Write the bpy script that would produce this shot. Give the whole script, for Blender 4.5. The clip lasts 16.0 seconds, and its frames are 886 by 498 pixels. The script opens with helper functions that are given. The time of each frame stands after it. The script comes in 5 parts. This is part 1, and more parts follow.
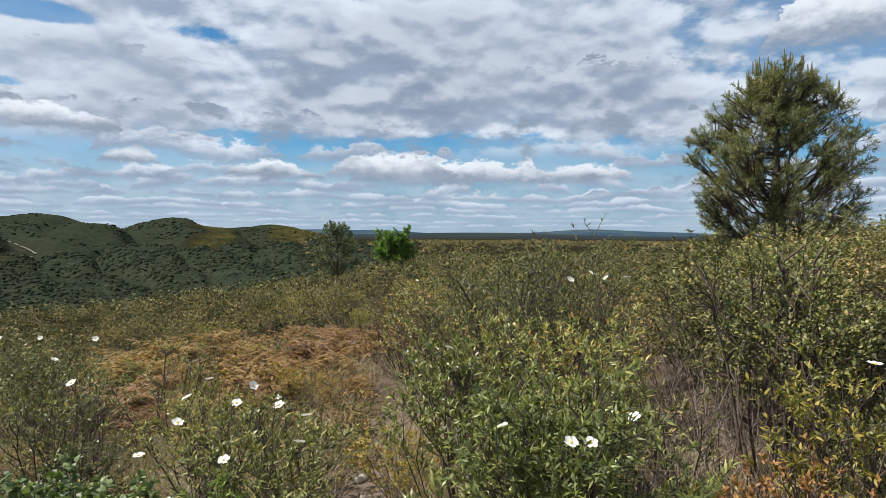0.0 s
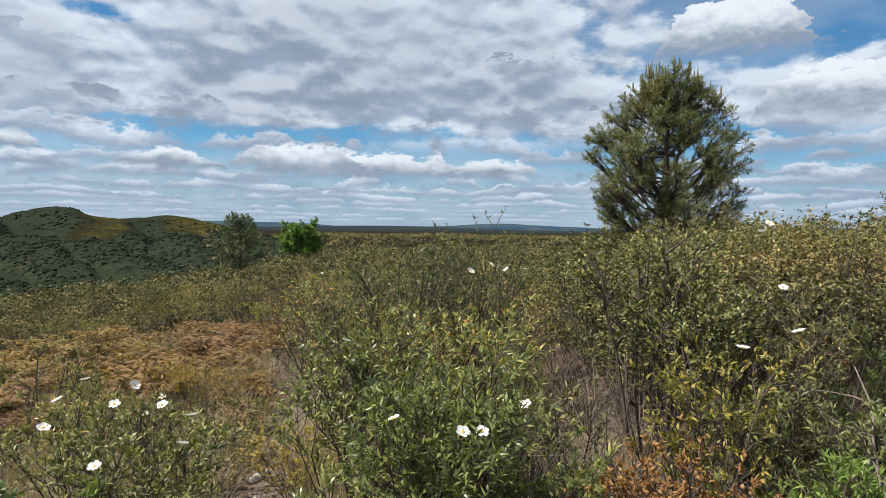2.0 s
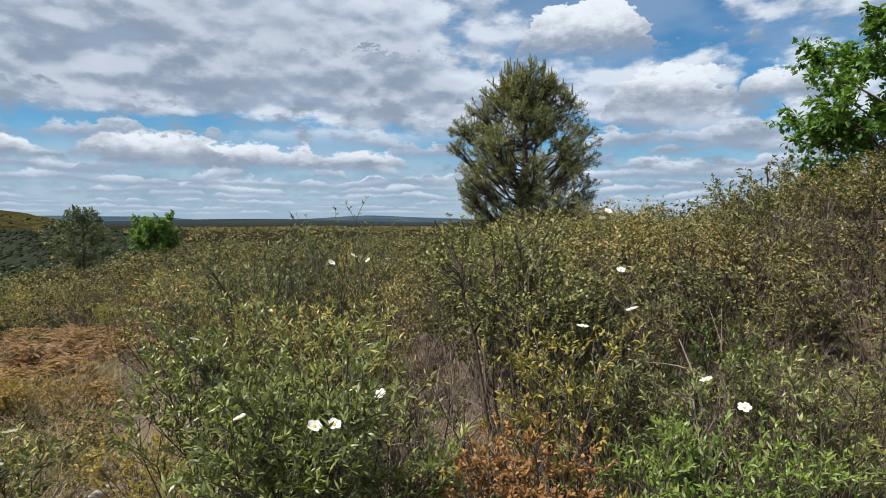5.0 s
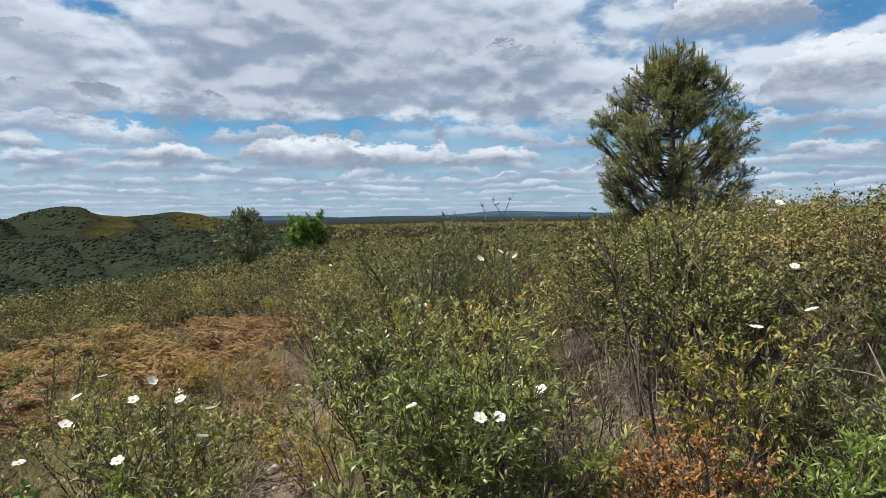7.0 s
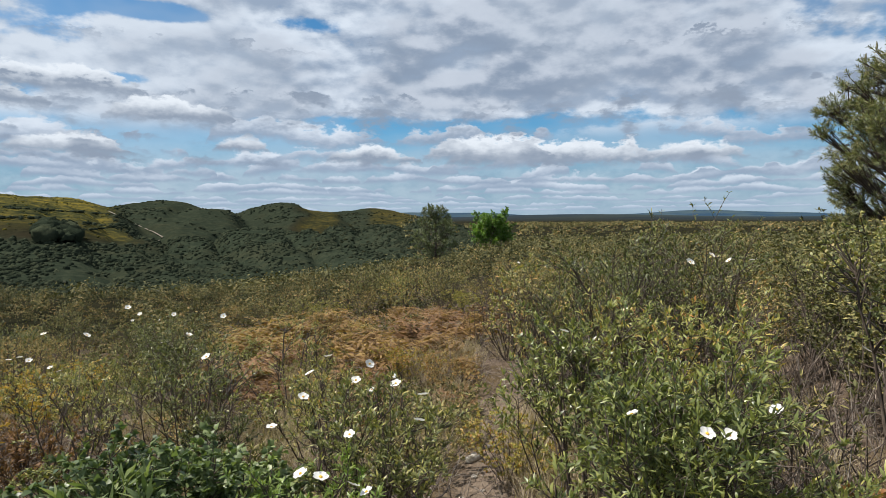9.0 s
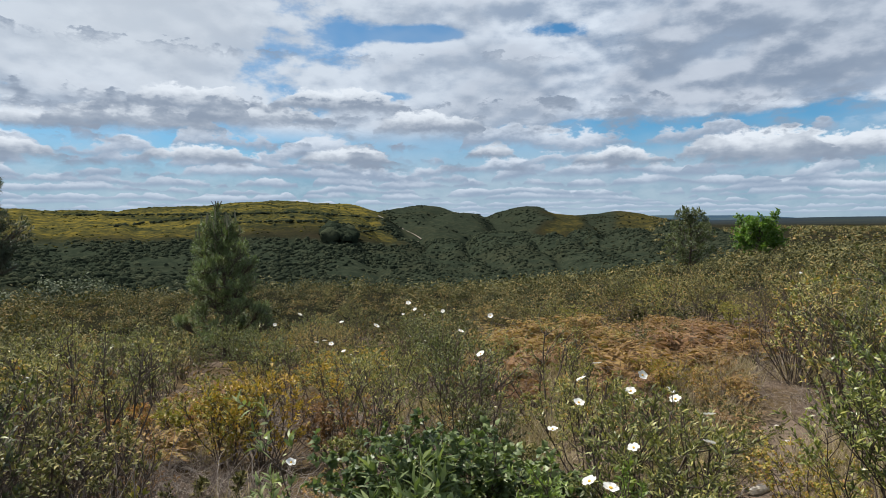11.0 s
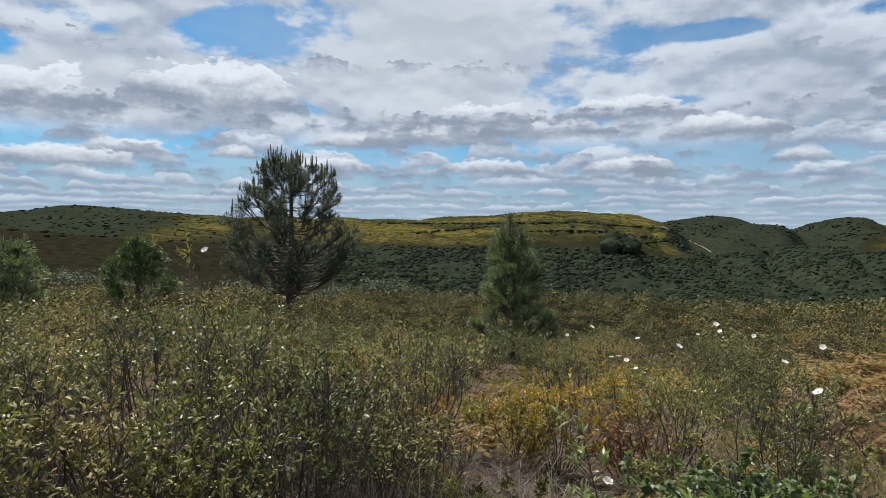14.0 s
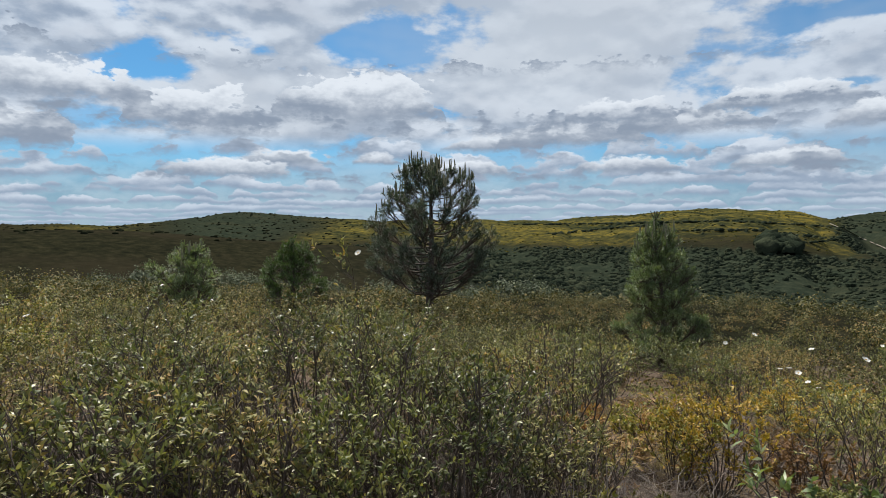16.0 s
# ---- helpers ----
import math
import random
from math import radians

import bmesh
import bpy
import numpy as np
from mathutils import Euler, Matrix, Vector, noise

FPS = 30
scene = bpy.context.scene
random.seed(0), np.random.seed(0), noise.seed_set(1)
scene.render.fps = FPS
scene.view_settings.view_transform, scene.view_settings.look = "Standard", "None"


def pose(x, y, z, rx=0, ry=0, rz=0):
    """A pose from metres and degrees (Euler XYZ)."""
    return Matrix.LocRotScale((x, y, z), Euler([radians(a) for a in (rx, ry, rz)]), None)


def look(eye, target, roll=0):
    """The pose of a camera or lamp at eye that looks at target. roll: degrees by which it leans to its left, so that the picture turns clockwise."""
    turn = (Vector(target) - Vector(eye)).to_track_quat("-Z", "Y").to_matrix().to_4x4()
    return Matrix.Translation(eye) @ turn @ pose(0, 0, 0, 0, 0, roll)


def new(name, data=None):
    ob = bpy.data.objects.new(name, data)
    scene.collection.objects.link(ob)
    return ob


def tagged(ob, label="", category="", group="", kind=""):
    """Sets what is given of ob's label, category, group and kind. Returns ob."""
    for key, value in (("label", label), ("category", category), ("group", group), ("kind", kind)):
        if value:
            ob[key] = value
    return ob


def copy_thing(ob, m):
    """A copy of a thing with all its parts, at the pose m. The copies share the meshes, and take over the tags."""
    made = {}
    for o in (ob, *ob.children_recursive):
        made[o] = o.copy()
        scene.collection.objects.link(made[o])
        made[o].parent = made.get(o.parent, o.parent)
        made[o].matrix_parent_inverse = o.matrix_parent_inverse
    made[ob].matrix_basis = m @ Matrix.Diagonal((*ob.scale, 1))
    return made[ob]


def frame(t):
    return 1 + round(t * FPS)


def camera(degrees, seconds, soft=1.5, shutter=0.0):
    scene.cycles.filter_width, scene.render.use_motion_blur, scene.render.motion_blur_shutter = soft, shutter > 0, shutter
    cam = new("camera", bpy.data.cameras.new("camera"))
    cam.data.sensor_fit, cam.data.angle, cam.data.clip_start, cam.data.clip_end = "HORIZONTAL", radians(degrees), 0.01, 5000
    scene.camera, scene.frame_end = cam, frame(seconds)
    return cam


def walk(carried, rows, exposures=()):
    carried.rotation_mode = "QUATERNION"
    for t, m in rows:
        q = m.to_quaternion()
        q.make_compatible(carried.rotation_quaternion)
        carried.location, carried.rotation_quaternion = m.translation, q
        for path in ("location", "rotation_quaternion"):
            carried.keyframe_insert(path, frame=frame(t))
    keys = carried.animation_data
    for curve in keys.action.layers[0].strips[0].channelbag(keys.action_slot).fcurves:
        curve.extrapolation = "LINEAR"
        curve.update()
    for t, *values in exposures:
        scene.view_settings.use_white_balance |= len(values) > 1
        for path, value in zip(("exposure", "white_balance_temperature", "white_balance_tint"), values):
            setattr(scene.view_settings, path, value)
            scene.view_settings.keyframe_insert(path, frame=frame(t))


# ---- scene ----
# time, heading east of north, pitch, lean, place
PATH = [
    (0, 32.83, -1.31, 0.24, 0.119, -0.044, 1.597),
    (0.5, 34.58, -1.44, 0.30, 0.131, -0.032, 1.595),
    (1, 36.41, -1.59, 0.44, 0.144, -0.038, 1.592),
    (1.5, 38.91, -1.73, 0.52, 0.172, -0.037, 1.586),
    (2, 41.29, -1.87, 0.70, 0.191, -0.044, 1.583),
    (2.5, 43.94, -2.08, 0.82, 0.205, -0.054, 1.583),
    (3, 46.05, -2.23, 0.87, 0.217, -0.056, 1.583),
    (3.5, 48.03, -2.30, 0.73, 0.227, -0.066, 1.580),
    (4, 50.45, -2.35, 0.62, 0.251, -0.077, 1.576),
    (4.2, 51.14, -2.37, 0.55, 0.255, -0.085, 1.573),
    (5.25, 53.50, -2.60, -0.10, 0.255, -0.085, 1.574),
    (6.3, 48.69, -2.84, -0.76, 0.203, -0.061, 1.580),
    (6.5, 46.61, -2.88, -0.87, 0.194, -0.056, 1.584),
    (7, 40.70, -2.91, -0.95, 0.169, -0.038, 1.583),
    (7.5, 35.58, -2.90, -0.82, 0.140, -0.016, 1.582),
    (8, 31.81, -2.92, -0.64, 0.109, 0.001, 1.591),
    (8.5, 28.02, -2.95, -0.49, 0.085, 0.013, 1.593),
    (9, 23.82, -2.95, -0.25, 0.052, 0.026, 1.592),
    (9.5, 18.10, -2.96, -0.21, 0.016, 0.032, 1.597),
    (10, 11.86, -2.87, -0.38, -0.024, 0.048, 1.602),
    (10.2, 9.63, -2.78, -0.34, -0.041, 0.054, 1.601),
    (12.3, -10.61, -2.13, -0.14, -0.207, 0.066, 1.619),
    (12.5, -12.30, -2.02, 0.02, -0.214, 0.058, 1.620),
    (13, -16.49, -1.78, 0.40, -0.251, 0.040, 1.622),
    (13.5, -20.31, -1.68, 0.56, -0.282, 0.041, 1.621),
    (14, -24.25, -1.64, 0.52, -0.307, 0.052, 1.624),
    (14.5, -27.92, -1.63, 0.41, -0.323, 0.048, 1.633),
    (15, -31.13, -1.57, 0.21, -0.349, 0.054, 1.632),
    (15.5, -34.25, -1.57, 0.03, -0.374, 0.052, 1.631),
    (16, -36.83, -1.55, -0.14, -0.400, 0.065, 1.628),
]


def heading(yaw, pitch, lean, x, y, z):
    eye = Vector((x, y, z))
    a, b = radians(yaw), radians(pitch)
    ahead = Vector((math.sin(a) * math.cos(b), math.cos(a) * math.cos(b), math.sin(b)))
    return look(eye, eye + ahead * 10, lean)


cam = camera(71.6, 16.0, soft=0.6)
walk(cam, [(row[0], heading(*row[1:])) for row in PATH], exposures=[(0, 0.48), (4, 0.46), (10, 0.44), (12.5, 0.36), (16, 0.36)])

# ---- light ----
SUN_AZ, SUN_EL = -60.0, 56.0
EYE_H = 1.6


def toward(az, el, dist=1.0):
    a, e = radians(az), radians(el)
    return Vector((math.sin(a) * math.cos(e), math.cos(a) * math.cos(e), math.sin(e))) * dist


sun_data = bpy.data.lights.new("sun", "SUN")
sun_data.energy, sun_data.angle, sun_data.color = 5.0, radians(0.6), (1.0, 0.94, 0.85)
sun = new("sun", sun_data)
sun.matrix_world = look(toward(SUN_AZ, SUN_EL, 50), (0, 0, 0))


class Nodes:
    """Short notation for node trees."""

    def __init__(self, tree):
        self.tree = tree
        tree.nodes.clear()

    def add(self, kind, ins=None, operation=None, use_clamp=False):
        node = self.tree.nodes.new(kind)
        if operation:
            node.operation = operation
        if use_clamp:
            node.use_clamp = True
        for key, value in (ins or {}).items():
            self.plug(node.inputs[key], value)
        return node

    def plug(self, socket, value):
        if isinstance(value, bpy.types.NodeSocket):
            self.tree.links.new(value, socket)
        elif isinstance(value, bpy.types.Node):
            self.tree.links.new(value.outputs[0], socket)
        else:
            socket.default_value = value

    def math(self, op, a, b=0.0, c=0.0, clamp=False):
        return self.add("ShaderNodeMath", operation=op, use_clamp=clamp, ins={0: a, 1: b, 2: c}).outputs[0]

    def vmath(self, op, a, b=(0, 0, 0)):
        return self.add("ShaderNodeVectorMath", operation=op, ins={0: a, 1: b}).outputs[0]

    def noise(self, vector, scale, detail=4.0, rough=0.55, lac=2.0, out=0):
        return self.add("ShaderNodeTexNoise", ins={"Vector": vector, "Scale": scale, "Detail": detail, "Roughness": rough, "Lacunarity": lac}).outputs[out]

    def ramp(self, value, stops, mode="LINEAR"):
        node = self.add("ShaderNodeValToRGB", ins={0: value})
        ramp = node.color_ramp
        ramp.interpolation = mode
        while len(ramp.elements) > 1:
            ramp.elements.remove(ramp.elements[-1])
        for i, (at, col) in enumerate(stops):
            e = ramp.elements[0] if i == 0 else ramp.elements.new(at)
            e.position = at
            e.color = (*col, 1) if len(col) == 3 else col
        return node.outputs[0]

    def mix(self, fac, a, b, mode="MIX"):
        node = self.add("ShaderNodeMix")
        node.data_type, node.blend_type = "RGBA", mode
        self.plug(node.inputs[0], fac)
        self.plug(node.inputs[6], a if not isinstance(a, tuple) or len(a) == 4 else (*a, 1))
        self.plug(node.inputs[7], b if not isinstance(b, tuple) or len(b) == 4 else (*b, 1))
        return node.outputs[2]

    def remap(self, value, a, b, c=0.0, d=1.0, smooth=True):
        node = self.add("ShaderNodeMapRange")
        node.interpolation_type = "SMOOTHSTEP" if smooth else "LINEAR"
        for i, v in enumerate((value, a, b, c, d)):
            self.plug(node.inputs[i], v)
        return node.outputs[0]


def build_sky():
    """Blue sky under a broken deck: a high layer, single cumulus clouds and rows of small ones down to the horizon."""
    world = bpy.data.worlds.new("sky")
    scene.world = world
    world.use_nodes = True
    n = Nodes(world.node_tree)
    sky = n.add("ShaderNodeTexSky")
    sky.sky_type, sky.sun_disc = "NISHITA", False
    sky.sun_elevation, sky.sun_rotation = radians(SUN_EL), radians(SUN_AZ)
    sky.altitude, sky.air_density, sky.dust_density, sky.ozone_density = 700.0, 1.0, 0.6, 2.0
    ray = n.add("ShaderNodeTexCoord").outputs["Generated"]
    xyz = n.add("ShaderNodeSeparateXYZ", ins={0: ray}).outputs
    z = xyz[2]
    turn = n.math("MULTIPLY", n.math("ARCTAN2", xyz[0], xyz[1]), 57.29578)
    lift = n.math("MULTIPLY", n.math("ARCSINE", z), 57.29578)

    def field(fa, fe, seed, detail, rough=0.55, up=0.0, out=0):
        e = n.math("ADD", lift, up) if up else lift
        p = n.add("ShaderNodeCombineXYZ", ins={0: n.math("MULTIPLY", turn, fa), 1: n.math("MULTIPLY", e, fe), 2: seed})
        return n.noise(p.outputs[0], 1.0, detail, rough, out=out)

    def centred(value, amount):
        return n.math("MULTIPLY", n.math("SUBTRACT", value, 0.5), amount)

    lumps = field(0.34, 0.62, 1.5, 3.0)
    crumbs = field(1.1, 2.0, 4.5, 4.0, 0.6)
    grain = n.math("ADD", centred(lumps, 1.0), centred(crumbs, 0.45))

    def patch(az, el, wide, tall, amount):
        u = n.math("DIVIDE", n.math("SUBTRACT", turn, az), wide)
        v = n.math("DIVIDE", n.math("SUBTRACT", lift, el), tall)
        q = n.math("ADD", n.math("MULTIPLY", u, u), n.math("MULTIPLY", v, v))
        return n.math("MULTIPLY", n.math("EXPONENT", n.math("MULTIPLY", q, -1.0)), amount)

    weather = 0.0
    for spot in CLOUD_GAPS + CLOUD_BANKS:
        weather = n.math("ADD", patch(*spot), weather)

    # the high deck
    overhead = n.add("ShaderNodeVectorMath", operation="SCALE", ins={0: n.vmath("MULTIPLY", ray, (1, 1, 0)), "Scale": n.math("DIVIDE", 2.2, n.math("ADD", n.math("MAXIMUM", z, 0.0), 0.1))}).outputs[0]
    zenith = n.remap(lift, 24.0, 36.0)

    def deck(up, detail):
        low = field(0.085, 0.17, 9.5, detail, 0.56, up)
        return n.math("ADD", n.mix(zenith, low, n.noise(overhead, 1.0, detail, 0.56)), n.math("ADD", weather, centred(lumps, 0.10)))

    d0, d1 = deck(0.0, 6.0), deck(1.0, 3.0)
    rim = n.remap(n.math("ADD", n.math("SUBTRACT", d0, d1), centred(crumbs, 0.06)), -0.10, 0.085)
    high = n.mix(rim, GREY_BASE, WHITE_TOP)
    high = n.mix(n.remap(n.math("ADD", d0, centred(lumps, 0.12)), 0.50, 0.68, 0.0, 0.9), high, n.mix(n.remap(n.math("ADD", rim, centred(lumps, 0.8)), -0.1, 1.2), HEAVY_BASE, (0.44, 0.49, 0.57)))
    for spot in ((-27, 16, 15, 6.5, 0.75), (-12, 20, 12, 4.0, 0.4), (-54, 12, 13, 5.0, 0.6)):
        high = n.mix(patch(*spot), high, (0.52, 0.57, 0.63))
    blue = n.mix(1.0, sky.outputs[0], (0.40 * SKY_GAIN, 0.80 * SKY_GAIN, 0.98 * SKY_GAIN), "MULTIPLY")
    final = n.mix(n.math("MULTIPLY", n.remap(d0, 0.36, 0.465), n.remap(lift, 6.5, 9.0)), blue, high)
    final = n.mix(n.remap(lift, 3.0, 8.5, 0.8, 0.0), final, n.mix(n.remap(grain, -0.25, 0.25), (0.20, 0.295, 0.40), (0.34, 0.42, 0.51)))
    # thin veil
    final = n.mix(n.math("MULTIPLY", n.remap(field(0.05, 0.11, 20.5, 4.0), 0.40, 0.62), 0.30), final, (0.42, 0.48, 0.56))

    def heap(final, rel, top, tall, soft, white, grey):
        """Lay a heaped cloud over the sky: flat grey base, bright crumbled top."""
        rise_by = n.math("ADD", rel, n.math("MULTIPLY", grain, tall * 1.35 + 0.25))
        mask = n.math("MULTIPLY", n.remap(n.math("SUBTRACT", top, rise_by), 0.0, soft), n.remap(n.math("ADD", rel, centred(crumbs, 0.5 * tall)), -0.22 * tall, 0.22 * tall))
        lit = n.math("ADD", n.math("DIVIDE", rel, tall), n.math("MULTIPLY", grain, 0.9))
        return n.mix(mask, final, n.mix(n.remap(lit, 0.02, 0.78), grey, white))

    # rows, the far ones first
    for k, (base, tall, freq, fill) in enumerate(CLOUD_ROWS):
        wave = field(freq, 0.05, 30.5 + 3.7 * k, 2.0)
        top = n.math("MULTIPLY", n.math("SQRT", n.math("MAXIMUM", n.math("DIVIDE", n.math("SUBTRACT", wave, fill), 0.24), 0.0)), tall)
        sag = centred(field(0.085, 0.0, 50.5 + 2.3 * k, 1.0), tall * 2.0)
        rel = n.math("ADD", n.math("SUBTRACT", lift, base), sag)
        far = 0.4 * max(0.0, 1 - base / 4.5)
        white = tuple(a + (b - a) * far for a, b in zip(WHITE_TOP, HORIZON))
        grey = tuple(a + (b - a) * far for a, b in zip(GREY_BASE, HORIZON))
        final = heap(final, rel, top, tall, 0.22 * tall, white, grey)
    # single heaps
    for az, base, half, tall in CUMULI:
        u = n.math("DIVIDE", n.math("SUBTRACT", n.math("ADD", turn, centred(lumps, 3.0)), az), half)
        top = n.math("MULTIPLY", n.math("SQRT", n.math("MAXIMUM", n.math("SUBTRACT", 1.0, n.math("MULTIPLY", u, u)), 0.0)), tall)
        final = heap(final, n.math("SUBTRACT", lift, base), top, tall, 0.5, HEAP_TOP, HEAP_BASE)
    final = n.mix(n.remap(lift, 0.2, 3.5, 0.45, 0.0), final, HORIZON)
    back = n.add("ShaderNodeBackground", ins={0: final, 1: 0.93})
    n.add("ShaderNodeOutputWorld", ins={0: back})


SKY_GAIN = 0.088
HEAP_TOP, HEAP_BASE = (0.65, 0.70, 0.76), (0.225, 0.275, 0.355)
WHITE_TOP, GREY_BASE, HEAVY_BASE, HORIZON = (0.565, 0.63, 0.715), (0.238, 0.306, 0.41), (0.195, 0.25, 0.338), (0.31, 0.40, 0.51)
# azimuth, elevation, width, height, amount: where the deck opens, and where it is heaviest
CLOUD_GAPS = ((27, 8.3, 22, 1.0, -0.20), (75, 17.5, 6, 4.5, -0.26), (80, 9.0, 2.6, 4.0, -0.24), (-42, 16.5, 7, 2.2, -0.26), (-54, 16.2, 2.5, 1.6, -0.24), (-67, 9.3, 4, 0.9, -0.2), (-62, 14.0, 3, 0.8, -0.2),
              (-11.7, 9.9, 2.0, 0.8, -0.22), (-4.5, 11.3, 4, 0.6, -0.2), (0, 16.7, 5, 0.8, -0.24), (-14, 7.2, 4, 0.6, -0.12), (12, 16.8, 3, 0.6, -0.12), (54, 17, 2.5, 2.5, -0.14), (65, 8.5, 4, 1.2, -0.16))
CLOUD_BANKS = ((22, 11.8, 9, 2.2, 0.16), (37, 12.4, 10, 3.0, 0.18), (40, 17, 14, 3.0, 0.15), (52, 11, 6, 2.0, 0.08), (-26, 15.5, 10, 5.0, 0.10), (-16, 13, 8, 2.5, 0.06), (62, 16, 5, 3.0, 0.06))
# base elevation, height, waves for each degree, how much stays open
CLOUD_ROWS = ((0.7, 0.35, 0.45, 0.38), (1.05, 0.45, 0.40, 0.39), (1.5, 0.55, 0.35, 0.40), (2.0, 0.70, 0.30, 0.40), (2.55, 0.85, 0.26, 0.41), (3.2, 1.05, 0.22, 0.41), (3.9, 1.3, 0.19, 0.41), (4.7, 1.6, 0.16, 0.42), (5.6, 1.9, 0.14, 0.43), (6.8, 2.2, 0.12, 0.45))
# azimuth, base elevation, half width, height
CUMULI = ((17.6, 5.1, 4.5, 1.7), (34, 4.9, 10, 2.4), (28, 5.4, 6, 2.2), (46, 5.0, 5, 1.7), (6, 5.9, 2.6, 1.3), (-7.5, 5.3, 4.5, 1.7), (-32.5, 7.6, 4.5, 1.5), (-43, 6.3, 2.2, 1.2), (-51, 6.2, 4.5, 1.5), (-72, 7.0, 4.5, 2.8),
          (-25, 7.9, 7, 2.3), (-15, 8.7, 6.5, 2.0), (-8, 10.1, 6.5, 2.1), (-21, 9.6, 5, 2.6), (-59, 9.0, 5.5, 4.2), (-68, 10.7, 6.5, 3.2), (-44.5, 10.4, 8, 4.2), (73.5, 9.6, 5.6, 4.0), (81.5, 10.1, 2.8, 2.9), (66, 14.8, 6, 4.5), (-56, 5.0, 6, 1.9), (-36, 5.2, 6, 1.7), (-20, 5.4, 5, 1.8), (0, 8.2, 5, 2.1))
build_sky()

# ---- materials ----


def material(name, make):
    mat = bpy.data.materials.new(name)
    mat.use_nodes = True
    n = Nodes(mat.node_tree)
    out = n.add("ShaderNodeOutputMaterial")
    make(n, out)
    return mat


def principled(n, out, color, rough=0.7, bump=None, strength=0.3, dist=0.02, **more):
    ins = {"Base Color": color, "Roughness": rough}
    ins.update(more)
    p = n.add("ShaderNodeBsdfPrincipled", ins=ins)
    if bump is not None:
        b = n.add("ShaderNodeBump", ins={"Strength": strength, "Distance": dist, "Height": bump})
        n.plug(p.inputs["Normal"], b.outputs[0])
    n.plug(out.inputs[0], p.outputs[0])
    return p


def leaf_material(name, stops, rough=0.45, through_light=0.3, gloss=0.35):
    """Leaves: each leaf takes its own tone, each plant leans a little to one side."""
    def make(n, out):
        isle = n.add("ShaderNodeNewGeometry").outputs["Random Per Island"]
        whole = n.add("ShaderNodeObjectInfo").outputs["Random"]
        place = n.add("ShaderNodeNewGeometry").outputs["Position"]
        patch = n.noise(place, 0.9, 2.0)
        v = n.math("ADD", n.math("MULTIPLY", isle, 0.72), n.math("MULTIPLY", n.math("SUBTRACT", n.math("ADD", whole, patch), 0.78), 0.50), clamp=True)
        col = n.ramp(v, stops)
        tip = n.noise(place, 60.0, 2.0)
        col = n.mix(n.remap(tip, 0.45, 0.75, 0.0, 0.35), col, (0.13, 0.11, 0.04))
        p = n.add("ShaderNodeBsdfPrincipled", ins={"Base Color": col, "Roughness": rough, "Specular IOR Level": gloss})
        t = n.add("ShaderNodeBsdfTranslucent", ins={0: n.mix(1.0, col, (1.25, 1.35, 0.6), "MULTIPLY")})
        m = n.add("ShaderNodeMixShader", ins={0: through_light, 1: p.outputs[0], 2: t.outputs[0]})
        n.plug(out.inputs[0], m.outputs[0])
    return material(name, make)


